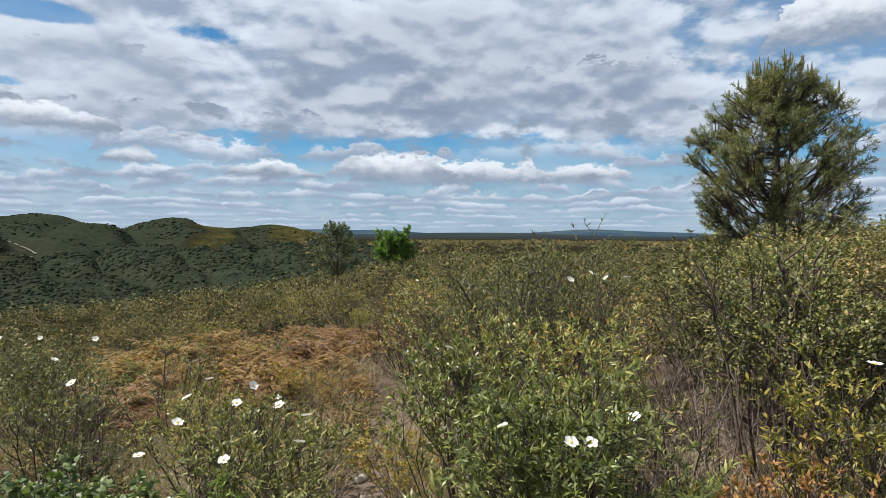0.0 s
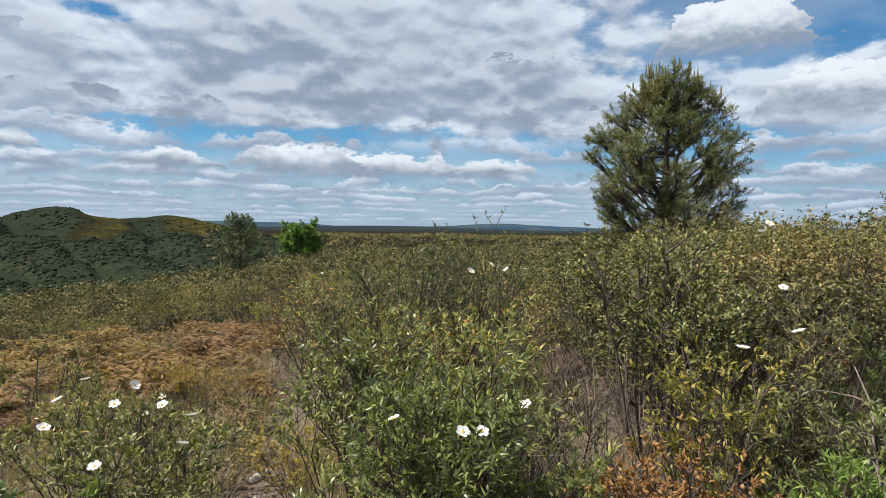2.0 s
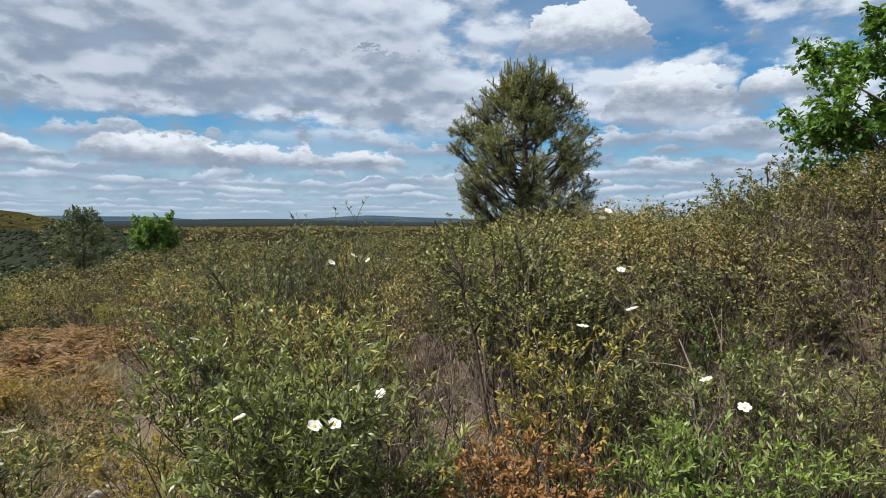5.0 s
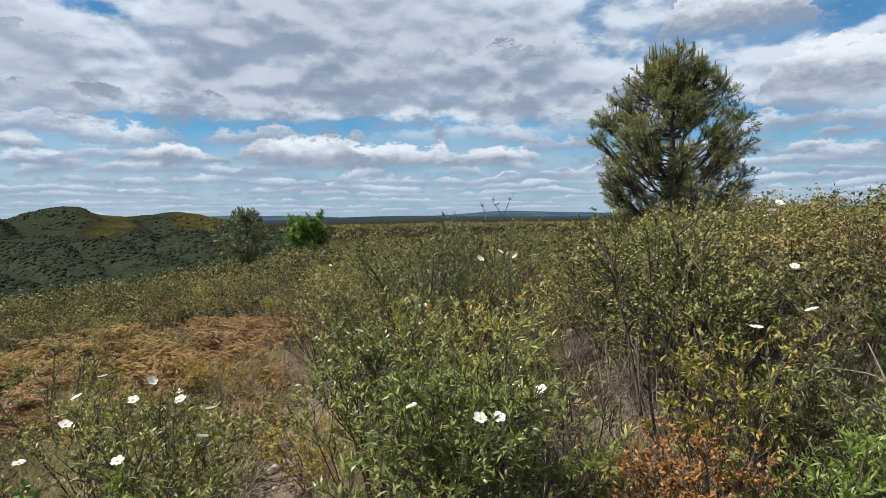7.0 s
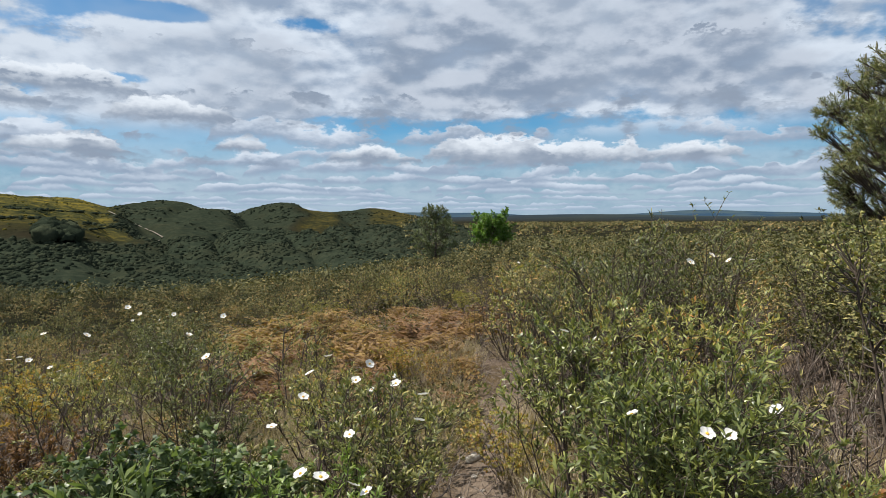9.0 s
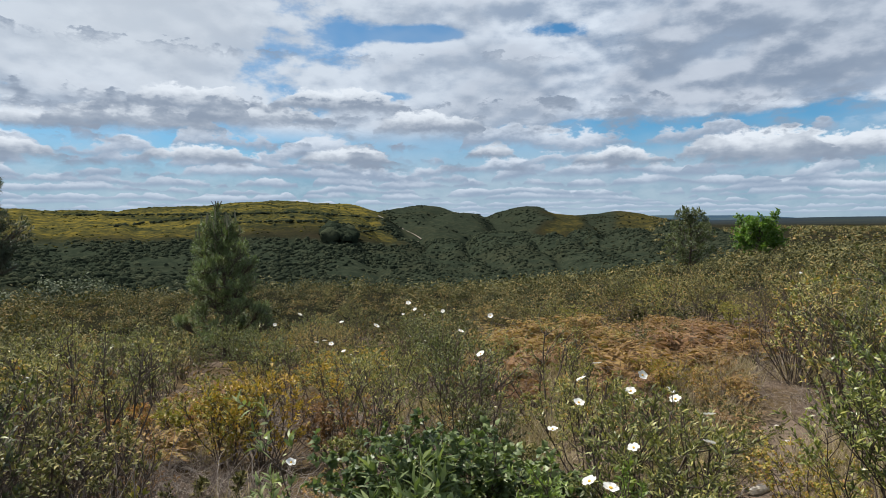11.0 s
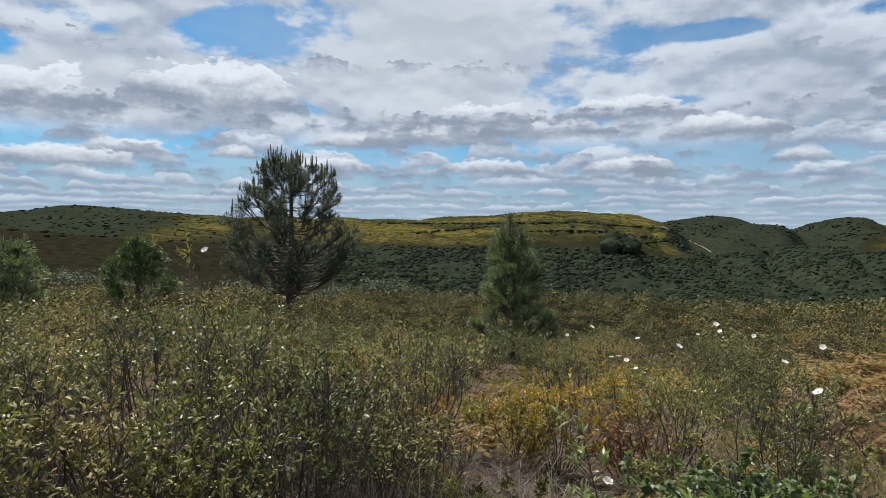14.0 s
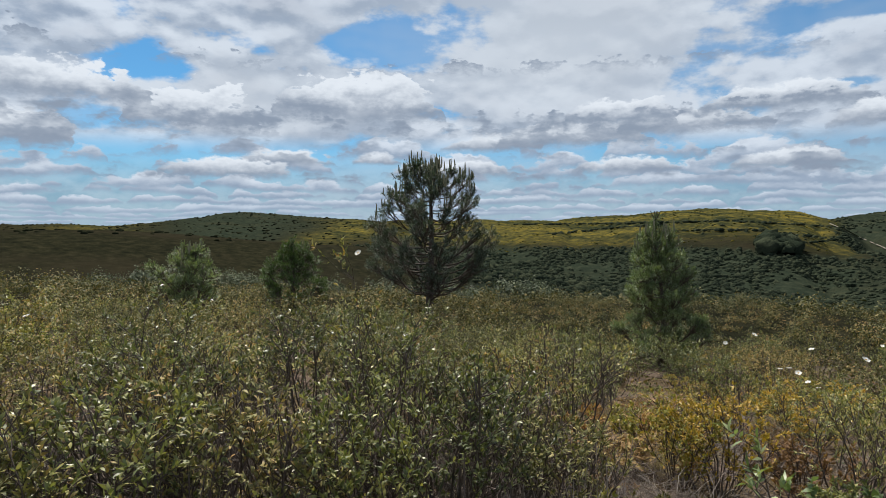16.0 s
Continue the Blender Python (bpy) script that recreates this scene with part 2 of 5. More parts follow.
LEAF = {
    "cistus": leaf_material("cistus_leaf", [(0.0, (0.036, 0.047, 0.021)), (0.4, (0.125, 0.145, 0.052)), (0.7, (0.270, 0.268, 0.088)), (0.9, (0.44, 0.39, 0.13)), (1.0, (0.46, 0.26, 0.09))], 0.40, 0.22, 0.3),
    "olive": leaf_material("olive_leaf", [(0.0, (0.040, 0.048, 0.022)), (0.42, (0.145, 0.146, 0.060)), (0.75, (0.30, 0.262, 0.102)), (1.0, (0.44, 0.285, 0.12))], 0.58, 0.12, 0.15),
    "bright": leaf_material("fresh_green_leaf", [(0.0, (0.075, 0.125, 0.032)), (0.5, (0.140, 0.215, 0.048)), (1.0, (0.26, 0.32, 0.075))], 0.4),
    "dark": leaf_material("bramble_leaf", [(0.0, (0.055, 0.088, 0.036)), (0.5, (0.145, 0.195, 0.078)), (0.85, (0.29, 0.34, 0.15)), (1.0, (0.42, 0.45, 0.25))], 0.42),
    "yellow": leaf_material("yellowing_leaf", [(0.0, (0.12, 0.14, 0.032)), (0.5, (0.24, 0.225, 0.045)), (0.82, (0.36, 0.265, 0.05)), (1.0, (0.40, 0.18, 0.05))], 0.5, 0.25),
    # brighter cistus ramp: yellow young tips, plus sunlight put into the leaf colour
    "tender": leaf_material("tender_cistus_leaf", [(0.0, (0.055, 0.075, 0.030)), (0.30, (0.145, 0.178, 0.056)), (0.55, (0.260, 0.285, 0.088)), (0.82, (0.39, 0.36, 0.11)), (0.93, (0.46, 0.36, 0.10)), (1.0, (0.46, 0.22, 0.07))], 0.34, 0.25),
    "golden": leaf_material("golden_broom_leaf", [(0.0, (0.20, 0.15, 0.025)), (0.45, (0.36, 0.25, 0.035)), (0.8, (0.50, 0.31, 0.045)), (1.0, (0.45, 0.19, 0.04))], 0.5, 0.3),
    "orange": leaf_material("orange_red_leaf", [(0.0, (0.17, 0.085, 0.042)), (0.45, (0.33, 0.165, 0.07)), (0.8, (0.45, 0.255, 0.09)), (1.0, (0.38, 0.33, 0.10))], 0.55, 0.3),
    "rust": leaf_material("rusty_leaf", [(0.0, (0.12, 0.070, 0.042)), (0.5, (0.22, 0.120, 0.062)), (0.85, (0.30, 0.17, 0.080)), (1.0, (0.30, 0.22, 0.10))], 0.7),
    "fern": leaf_material("bracken_leaf", [(0.0, (0.15, 0.085, 0.040)), (0.35, (0.25, 0.145, 0.060)), (0.7, (0.33, 0.215, 0.075)), (1.0, (0.24, 0.22, 0.07))], 0.7),
    "heath": leaf_material("heath_leaf", [(0.0, (0.038, 0.042, 0.020)), (0.4, (0.135, 0.128, 0.053)), (0.75, (0.285, 0.228, 0.090)), (1.0, (0.43, 0.24, 0.10))], 0.7, 0.1, 0.1),
    "grass": leaf_material("dry_grass", [(0.0, (0.25, 0.19, 0.125)), (0.5, (0.38, 0.31, 0.21)), (1.0, (0.50, 0.43, 0.30))], 0.7, 0.25),
    "pine": leaf_material("pine_needle", [(0.0, (0.070, 0.094, 0.048)), (0.5, (0.155, 0.180, 0.085)), (0.85, (0.26, 0.265, 0.115)), (1.0, (0.37, 0.29, 0.13))], 0.5, 0.2),
    "wood": leaf_material("far_oak_leaf", [(0.0, (0.040, 0.054, 0.034)), (0.5, (0.078, 0.098, 0.058)), (1.0, (0.13, 0.15, 0.085))], 0.8, 0.05),
    "young": leaf_material("young_pine_needle", [(0.0, (0.070, 0.105, 0.052)), (0.5, (0.145, 0.195, 0.095)), (0.85, (0.25, 0.29, 0.145)), (1.0, (0.36, 0.37, 0.21))], 0.5, 0.25),
    # darker copy of the pine needle: backlit shade put into the colour
    "backlit": leaf_material("dusky_pine_needle", [(0.0, (0.045, 0.066, 0.050)), (0.5, (0.095, 0.128, 0.092)), (0.85, (0.17, 0.20, 0.14)), (1.0, (0.24, 0.25, 0.17))], 0.5, 0.15),
    "green": leaf_material("green_pine_needle", [(0.0, (0.045, 0.080, 0.025)), (0.5, (0.095, 0.150, 0.045)), (1.0, (0.18, 0.24, 0.08))], 0.5, 0.2),
    "slope": leaf_material("slope_scrub_leaf", [(0.0, (0.024, 0.029, 0.016)), (0.40, (0.080, 0.084, 0.038)), (0.75, (0.195, 0.172, 0.070)), (1.0, (0.36, 0.225, 0.10))], 0.65, 0.1, 0.1),
    "mixed": leaf_material("round_shrub_leaf", [(0.0, (0.060, 0.080, 0.036)), (0.4, (0.140, 0.165, 0.066)), (0.75, (0.27, 0.275, 0.10)), (1.0, (0.40, 0.31, 0.11))], 0.45, 0.2),
    "oak": leaf_material("oak_leaf", [(0.0, (0.045, 0.099, 0.018)), (0.5, (0.081, 0.171, 0.027)), (1.0, (0.153, 0.252, 0.045))], 0.4, 0.4),
}


def make_bark(n, out):
    place = n.add("ShaderNodeTexCoord").outputs["Object"]
    whole = n.add("ShaderNodeNewGeometry").outputs["Random Per Island"]
    g = n.noise(n.vmath("MULTIPLY", place, (1, 1, 0.25)), 40.0, 4.0, 0.6)
    col = n.ramp(g, [(0.3, (0.035, 0.026, 0.020)), (0.55, (0.085, 0.062, 0.046)), (0.8, (0.17, 0.14, 0.11))])
    col = n.mix(n.remap(whole, 0.6, 1.0, 0.0, 0.45), col, (0.12, 0.10, 0.09))
    principled(n, out, col, 0.85, g, 0.5, 0.01)


BARK = material("twig_bark", make_bark)
CANDLE = material("spring_shoot", lambda n, out: principled(n, out, n.ramp(n.noise(n.add("ShaderNodeTexCoord").outputs["Object"], 30.0, 4.0), [(0.3, (0.13, 0.13, 0.075)), (0.7, (0.27, 0.24, 0.15))]), 0.8))


def make_dead(n, out):
    place = n.add("ShaderNodeTexCoord").outputs["Object"]
    whole = n.add("ShaderNodeNewGeometry").outputs["Random Per Island"]
    g = n.noise(place, 30.0, 4.0, 0.6)
    col = n.ramp(whole, [(0.0, (0.12, 0.09, 0.075)), (0.5, (0.22, 0.175, 0.145)), (1.0, (0.36, 0.32, 0.27))])
    principled(n, out, n.mix(n.remap(g, 0.4, 0.7, 0.0, 0.5), col, (0.08, 0.06, 0.05)), 0.9, g, 0.4, 0.01)


DEAD = material("dead_twig", make_dead)


def make_petal(n, out):
    place = n.add("ShaderNodeTexCoord").outputs["Object"]
    g = n.noise(place, 90.0, 3.0)
    col = n.ramp(g, [(0.3, (0.74, 0.73, 0.69)), (0.7, (0.84, 0.83, 0.80))])
    p = n.add("ShaderNodeBsdfPrincipled", ins={"Base Color": col, "Roughness": 0.6})
    t = n.add("ShaderNodeBsdfTranslucent", ins={0: (0.8, 0.8, 0.74, 1)})
    m = n.add("ShaderNodeMixShader", ins={0: 0.3, 1: p.outputs[0], 2: t.outputs[0]})
    n.plug(out.inputs[0], m.outputs[0])


PETAL = material("white_petal", make_petal)
PISTIL = material("yellow_stamens", lambda n, out: principled(n, out, n.ramp(n.noise(n.add("ShaderNodeTexCoord").outputs["Object"], 300.0), [(0.3, (0.55, 0.28, 0.02)), (0.7, (0.75, 0.52, 0.05))]), 0.7))


def make_ground(n, out):
    place = n.add("ShaderNodeNewGeometry").outputs["Position"]
    at = n.add("ShaderNodeAttribute")
    at.attribute_name = "cover"
    rgb = n.add("ShaderNodeSeparateColor", ins={0: at.outputs["Color"]})
    wood, broom, path = rgb.outputs[0], rgb.outputs[1], rgb.outputs[2]
    far = at.outputs["Alpha"]
    # close soil: grey-brown earth, litter, small stones
    fine = n.noise(place, 14.0, 6.0, 0.65)
    coarse = n.noise(place, 1.3, 4.0, 0.6)
    soil = n.ramp(fine, [(0.28, (0.055, 0.040, 0.031)), (0.5, (0.125, 0.094, 0.072)), (0.72, (0.23, 0.185, 0.147))])
    litter = n.ramp(n.noise(place, 38.0, 4.0, 0.7), [(0.35, (0.045, 0.034, 0.023)), (0.6, (0.135, 0.098, 0.055)), (0.8, (0.25, 0.20, 0.13))])
    near = n.mix(n.remap(coarse, 0.42, 0.58), soil, litter)
    stone = n.add("ShaderNodeTexVoronoi", ins={"Vector": place, "Scale": 16.0})
    bare = n.mix(n.remap(stone.outputs["Distance"], 0.08, 0.16, 0.35, 0.0), n.mix(0.45, n.mix(0.4, soil, (0.30, 0.235, 0.19)), n.mix(0.5, litter, (0.26, 0.21, 0.17))), (0.40, 0.36, 0.32))
    near = n.mix(path, near, bare)
    # far cover: scrub, woods (cloud shade put into both colours), flowering broom
    speck = n.noise(place, 0.55, 6.0, 0.68)
    patch = n.noise(place, 0.035, 5.0, 0.6)
    bushes = n.noise(place, 0.22, 5.0, 0.75)
    streak = n.noise(n.vmath("MULTIPLY", place, (0.35, 1.6, 3.0)), 0.03, 5.0, 0.65)
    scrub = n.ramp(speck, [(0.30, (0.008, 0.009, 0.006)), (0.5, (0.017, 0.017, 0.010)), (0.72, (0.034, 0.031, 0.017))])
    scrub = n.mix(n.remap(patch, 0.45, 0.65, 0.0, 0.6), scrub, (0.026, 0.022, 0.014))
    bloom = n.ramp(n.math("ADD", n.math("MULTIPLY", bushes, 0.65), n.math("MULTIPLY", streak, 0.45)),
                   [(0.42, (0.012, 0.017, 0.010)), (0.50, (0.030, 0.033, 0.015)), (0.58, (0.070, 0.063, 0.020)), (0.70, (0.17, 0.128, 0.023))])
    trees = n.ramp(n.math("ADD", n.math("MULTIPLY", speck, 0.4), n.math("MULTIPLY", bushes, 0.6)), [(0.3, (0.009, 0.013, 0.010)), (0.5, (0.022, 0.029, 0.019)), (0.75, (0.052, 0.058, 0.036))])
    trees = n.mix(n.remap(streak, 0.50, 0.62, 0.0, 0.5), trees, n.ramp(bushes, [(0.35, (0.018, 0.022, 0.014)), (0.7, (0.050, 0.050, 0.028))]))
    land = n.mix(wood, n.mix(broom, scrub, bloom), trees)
    # far hills, kilometres away: the blue of distant haze put into their base colour
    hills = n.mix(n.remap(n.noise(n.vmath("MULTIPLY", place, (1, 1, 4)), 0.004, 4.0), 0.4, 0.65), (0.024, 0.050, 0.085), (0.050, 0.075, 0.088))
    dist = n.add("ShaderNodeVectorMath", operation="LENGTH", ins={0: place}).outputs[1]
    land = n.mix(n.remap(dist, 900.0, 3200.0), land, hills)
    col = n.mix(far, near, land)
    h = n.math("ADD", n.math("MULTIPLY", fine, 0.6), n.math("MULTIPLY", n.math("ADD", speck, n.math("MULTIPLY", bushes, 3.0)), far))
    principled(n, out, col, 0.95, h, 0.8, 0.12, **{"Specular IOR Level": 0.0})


GROUND = material("scrubland_ground", make_ground)

# oak crowns with the valley's cloud shade put into their base colour
def make_shaded_canopy(n, out):
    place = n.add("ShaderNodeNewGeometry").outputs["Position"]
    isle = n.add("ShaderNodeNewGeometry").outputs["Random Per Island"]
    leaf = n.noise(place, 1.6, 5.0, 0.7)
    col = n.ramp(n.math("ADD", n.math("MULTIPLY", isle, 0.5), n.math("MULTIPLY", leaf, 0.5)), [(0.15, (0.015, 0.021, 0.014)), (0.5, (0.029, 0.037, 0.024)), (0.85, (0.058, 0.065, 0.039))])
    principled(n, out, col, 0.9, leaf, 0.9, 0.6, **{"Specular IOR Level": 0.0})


SHADED_CANOPY = material("oak_canopy", make_shaded_canopy)
# moor bushes, base colour darkened with the cloud shade over the moor
MOOR = material("moor_bush", lambda n, out: principled(n, out, n.ramp(n.math("ADD", n.math("MULTIPLY", n.add("ShaderNodeNewGeometry").outputs["Random Per Island"], 0.6), n.math("MULTIPLY", n.noise(n.add("ShaderNodeNewGeometry").outputs["Position"], 1.5, 4.0), 0.4)), [(0.1, (0.009, 0.012, 0.007)), (0.5, (0.016, 0.018, 0.010)), (0.9, (0.029, 0.029, 0.014))]), 0.9, **{"Specular IOR Level": 0.0}))
BROOM = material("broom_bush", lambda n, out: principled(n, out, n.ramp(n.math("ADD", n.math("MULTIPLY", n.add("ShaderNodeNewGeometry").outputs["Random Per Island"], 0.7), n.math("MULTIPLY", n.noise(n.add("ShaderNodeNewGeometry").outputs["Position"], 1.5, 4.0), 0.3)), [(0.15, (0.022, 0.026, 0.011)), (0.45, (0.052, 0.052, 0.015)), (0.75, (0.105, 0.088, 0.016)), (0.95, (0.21, 0.155, 0.014))]), 0.9, **{"Specular IOR Level": 0.0}))
DUST = material("pale_dirt", lambda n, out: principled(n, out, n.ramp(n.noise(n.add("ShaderNodeTexCoord").outputs["Object"], 0.4, 4.0), [(0.3, (0.13, 0.11, 0.085)), (0.7, (0.21, 0.185, 0.145))]), 0.95))
STONE = material("weathered_stone", lambda n, out: principled(n, out, n.ramp(n.noise(n.add("ShaderNodeTexCoord").outputs["Object"], 26.0, 5.0, 0.6), [(0.3, (0.30, 0.26, 0.22)), (0.55, (0.48, 0.44, 0.38)), (0.75, (0.62, 0.59, 0.53))]), 0.9, n.noise(n.add("ShaderNodeTexCoord").outputs["Object"], 60.0, 4.0), 0.5, 0.005))

# ---- the lie of the land ----


def smooth(a, b, x):
    t = np.clip((x - a) / (b - a), 0, 1)
    return t * t * (3 - 2 * t)


def bell(x, mid, width):
    return np.exp(-((x - mid) / width) ** 2)


def rise(el, dist):
    return EYE_H + dist * np.tan(np.radians(el))


def ripple(x, y, size, seed):
    a = seed * 1.7
    u, v = x / size, y / size
    return (np.sin(u * 1.3 + 1.1 * np.sin(v * 0.9 + a) + a) * np.cos(v * 1.1 - 0.8 * np.sin(u * 1.2 + a * 2))
            + 0.5 * np.sin(u * 2.7 + v * 1.9 + a * 3 + np.sin(v * 2.3)) + 0.25 * np.sin(u * 5.1 - v * 4.3 + a) * np.cos(u * 3.3 + a)) / 1.75


def height(x, y):
    """Height of the ground: a plateau that tilts into a valley, hills beyond it, a bank to the east, far plains."""
    x, y = np.asarray(x, float), np.asarray(y, float)
    r = np.hypot(x, y) + 1e-6
    az = np.degrees(np.arctan2(x, y))
    left = np.clip(az + 13, -200, 0)
    right = np.clip(az + 13, 0, 200)
    slope = -0.09 * np.exp(-(left / 54) ** 2) * np.exp(-(right / 36) ** 2)
    ahead = np.exp(-(np.clip(np.abs(az) - 110, 0, 90) / 30) ** 2)
    z_near = slope * ahead * np.minimum(r, 60)
    bank = 0.80 * smooth(50, 66, az) + 0.80 * smooth(74, 88, az)
    z_near = z_near + bank * (1 - 0.7 * smooth(110, 170, az)) * smooth(3.2, 8.0, r) * (1 + 0.6 * smooth(8, 40, r)) * (1 - smooth(40, 120, r))
    z_near = z_near + 0.05 * ripple(x, y, 1.4, 1) * np.minimum(1, r / 2) + 0.12 * ripple(x, y, 6.0, 2) * smooth(3, 12, r)
    # valley and plain
    valley = (1 - smooth(16, 30, az)) * smooth(-140, -100, az)
    plain = -2.0 - 5.0 * smooth(80, 900, r)
    floor = plain + valley * (-24 + 5 * ripple(x, y, 90, 3) - plain) * smooth(27, 115, r)
    z = z_near + (floor - z_near) * smooth(27, 125, r)
    # hills, each by where it stands and how high it reaches on the sky
    def hill(el, dist, near_w, far_w):
        w = np.where(r < dist, near_w, far_w)
        top = rise(np.clip(el, -6, 9), dist)
        return floor + (top - floor) * np.exp(-(np.abs(r - dist) / w) ** 2.2)
    gully = np.abs(ripple(np.radians(az) * 420, r * 0.35, 26, 9))
    rough = 2.2 * ripple(x, y, 75, 12) * smooth(-6, 2, az) * smooth(380, 460, r) + 0.8 * ripple(x, y, 60, 4) + 0.5 * ripple(x, y, 19, 5) - (2.0 + 4.5 * smooth(-8, 0, az)) * (1 - gully) ** 3 + 0.6
    yellow = 1.05 * smooth(-62, -46, az) + 0.85 * bell(az, -13.0, 8.0) - 0.45 * smooth(-7.5, -4.5, az) - 3.6 * smooth(-5.0, 1.0, az)
    west = 0.45 + 1.2 * bell(az, -54.5, 6.5) + 0.5 * bell(az, -45, 6) + 0.2 * bell(az, -72, 8) - 2.5 * smooth(-42, -30, az)
    dark = 0.62 + 0.90 * bell(az, -0.6, 4.2) - 5 * smooth(4, 12, az) - 5 * smooth(-5, -14, az)
    fourth = 0.50 + 0.75 * bell(az, 9.4, 2.9) - 4 * smooth(13, 20, az) - 4 * smooth(3, -4, az)
    fifth = 0.35 + 0.50 * bell(az, 16.4, 3.4) - 1.2 * smooth(19, 27, az) - 3 * smooth(10, 3, az)
    spur = -0.15 - 1.5 * (np.clip(21 - az, 0, 90) / 22) ** 1.2 - 0.022 * np.clip(az - 21, 0, 90) ** 2
    moor = 0.3 - 1.5 * smooth(-68, -44, az) - 3.2 * smooth(-47, -24, az) - 1.5 * smooth(-30, -10, az)
    for el, dist, nw, fw in ((yellow, 430, 215, 200), (west, 640, 330, 260), (dark, 600, 270, 260), (fourth, 760, 280, 260), (fifth, 980, 330, 300), (spur, 270, 105, 90), (moor, 150, 90, 60)):
        z = np.maximum(z, hill(el, dist, nw, fw) + rough * smooth(140, 250, r))
    far_el = 0.30 + 0.15 * np.sin(np.radians(az * 14 + 152)) + 0.07 * np.sin(np.radians(az * 17)) + 0.04 * np.sin(np.radians(az * 41))
    z = np.maximum(z, np.where(r > 1500, -7 + (rise(far_el, 4300) + 7) * np.exp(-(np.abs(r - 4300) / 700) ** 2), -99))
    mid_el = 0.10 + 0.14 * np.sin(np.radians(az * 11 + 50))
    z = np.maximum(z, np.where(r > 1000, -7 + (rise(mid_el, 2000) + 7) * np.exp(-(np.abs(r - 2000) / 300) ** 2), -99))
    return z


def cover_at(x, y):
    """What grows where: woods, broom in flower, bare path, and how far the close soil has given way to closed scrub.
    Woods also stand in for cloud shade, some broom for sunlit strips.
    """
    r = np.hypot(x, y)
    az = np.degrees(np.arctan2(x, y))
    edge = 6 * ripple(x, y, 45, 6)
    z = height(x, y)
    el = np.degrees(np.arctan2(z - EYE_H, r))
    wood = smooth(48, 70, r) * smooth(330, 250, r + edge * 3) * smooth(-1.0, -1.7, el + 0.02 * (az + 30) + 0.3 * ripple(x, y, 40, 8)) * (1 - smooth(-4, 2, az)) * smooth(-40, -33, az + 0.06 * (r - 150))
    # wood cover on the spur, where its dark colour holds cloud shade
    wood = np.maximum(wood, smooth(-6, 1, az + edge * 0.3) * (1 - smooth(27, 31, az)) * smooth(110, 150, r) * smooth(345, 310, r))
    wood = np.maximum(wood, 0.95 * smooth(-6, -3, az + edge * 0.2) * (1 - smooth(5, 7, az)) * smooth(290, 330, r) * smooth(800, 700, r))
    wood = np.maximum(wood, 0.9 * smooth(4, 6, az) * (1 - smooth(10, 11, az + edge * 0.2)) * smooth(300, 350, r) * smooth(1000, 900, r))
    wood = np.maximum(wood, 0.9 * smooth(13.5, 14.5, az + edge * 0.1) * (1 - smooth(16.5, 17.5, az + edge * 0.1)) * smooth(300, 350, r) * smooth(1200, 1100, r))
    wood = np.maximum(wood, 0.95 * smooth(-64, -58, az) * (1 - smooth(-54, -46.5, az + edge * 0.35 - 2.2 * el)) * smooth(250, 300, r))
    broom = smooth(240, 300, r) * smooth(700, 560, r) * smooth(-45, -37, az) * (1 - smooth(-4, -2, az + edge * 0.15))
    broom = np.maximum(broom, smooth(260, 320, r) * (smooth(-53, -47, az + edge * 0.3 - 2.0 * el) * (1 - smooth(-44, -42, az)) + 0.7 * bell(az, -66, 4)))
    # sunlit strips on the hills behind the spur, painted in as broom
    broom = np.maximum(broom, 0.5 * smooth(10.5, 11.5, az + edge * 0.15) * (1 - smooth(23, 25, az)) * smooth(480, 560, r) * smooth(1250, 1150, r))
    mid = np.interp(r, [0, 2, 4, 6, 9], [26, 27, 28.3, 29.3, 30.5])
    path = bell(az, mid, 2.6 + 6 * np.exp(-r / 2)) * smooth(6.6, 5.0, r)
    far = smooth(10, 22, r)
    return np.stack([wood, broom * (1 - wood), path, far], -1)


def build_ground():
    angles = np.radians(np.concatenate([np.arange(-84, 100, 0.4), np.arange(100, 276, 4.0)]))
    radii = np.concatenate([np.linspace(0.4, 9, 44), np.geomspace(9.25, 4900, 190)])
    a, r = np.meshgrid(angles, radii, indexing="ij")
    x, y = np.sin(a) * r, np.cos(a) * r
    z = height(x, y)
    na, nr = a.shape
    verts = np.concatenate([np.stack([x, y, z], -1).reshape(-1, 3), [[0, 0, float(height(0.01, 0.01))]]])
    i, j = np.meshgrid(np.arange(na), np.arange(nr - 1), indexing="ij")
    k = (i + 1) % na
    quads = np.stack([i * nr + j, i * nr + j + 1, k * nr + j + 1, k * nr + j], -1).reshape(-1, 4)
    fan = [(na * nr, i * nr, ((i + 1) % na) * nr) for i in range(na)]
    me = bpy.data.meshes.new("ground")
    me.from_pydata(verts.tolist(), [], quads.tolist() + fan)
    me.polygons.foreach_set("use_smooth", np.ones(len(me.polygons), bool))
    col = me.color_attributes.new("cover", "FLOAT_COLOR", "POINT")
    col.data.foreach_set("color", cover_at(verts[:, 0], verts[:, 1]).astype(np.float32).ravel())
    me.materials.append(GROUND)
    me.update()
    return tagged(new("ground", me), "dry scrubland ground rolling down to a wooded valley and broom hills", "ground", kind="structure")


build_ground()


def on_ground(az, dist, lift=0.0):
    a = radians(az)
    x, y = math.sin(a) * dist, math.cos(a) * dist
    return Vector((x, y, float(height(x, y)) + lift))


# ---- building blocks of plants ----


def unit(v):
    return v / np.maximum(np.linalg.norm(v, axis=-1, keepdims=True), 1e-9)


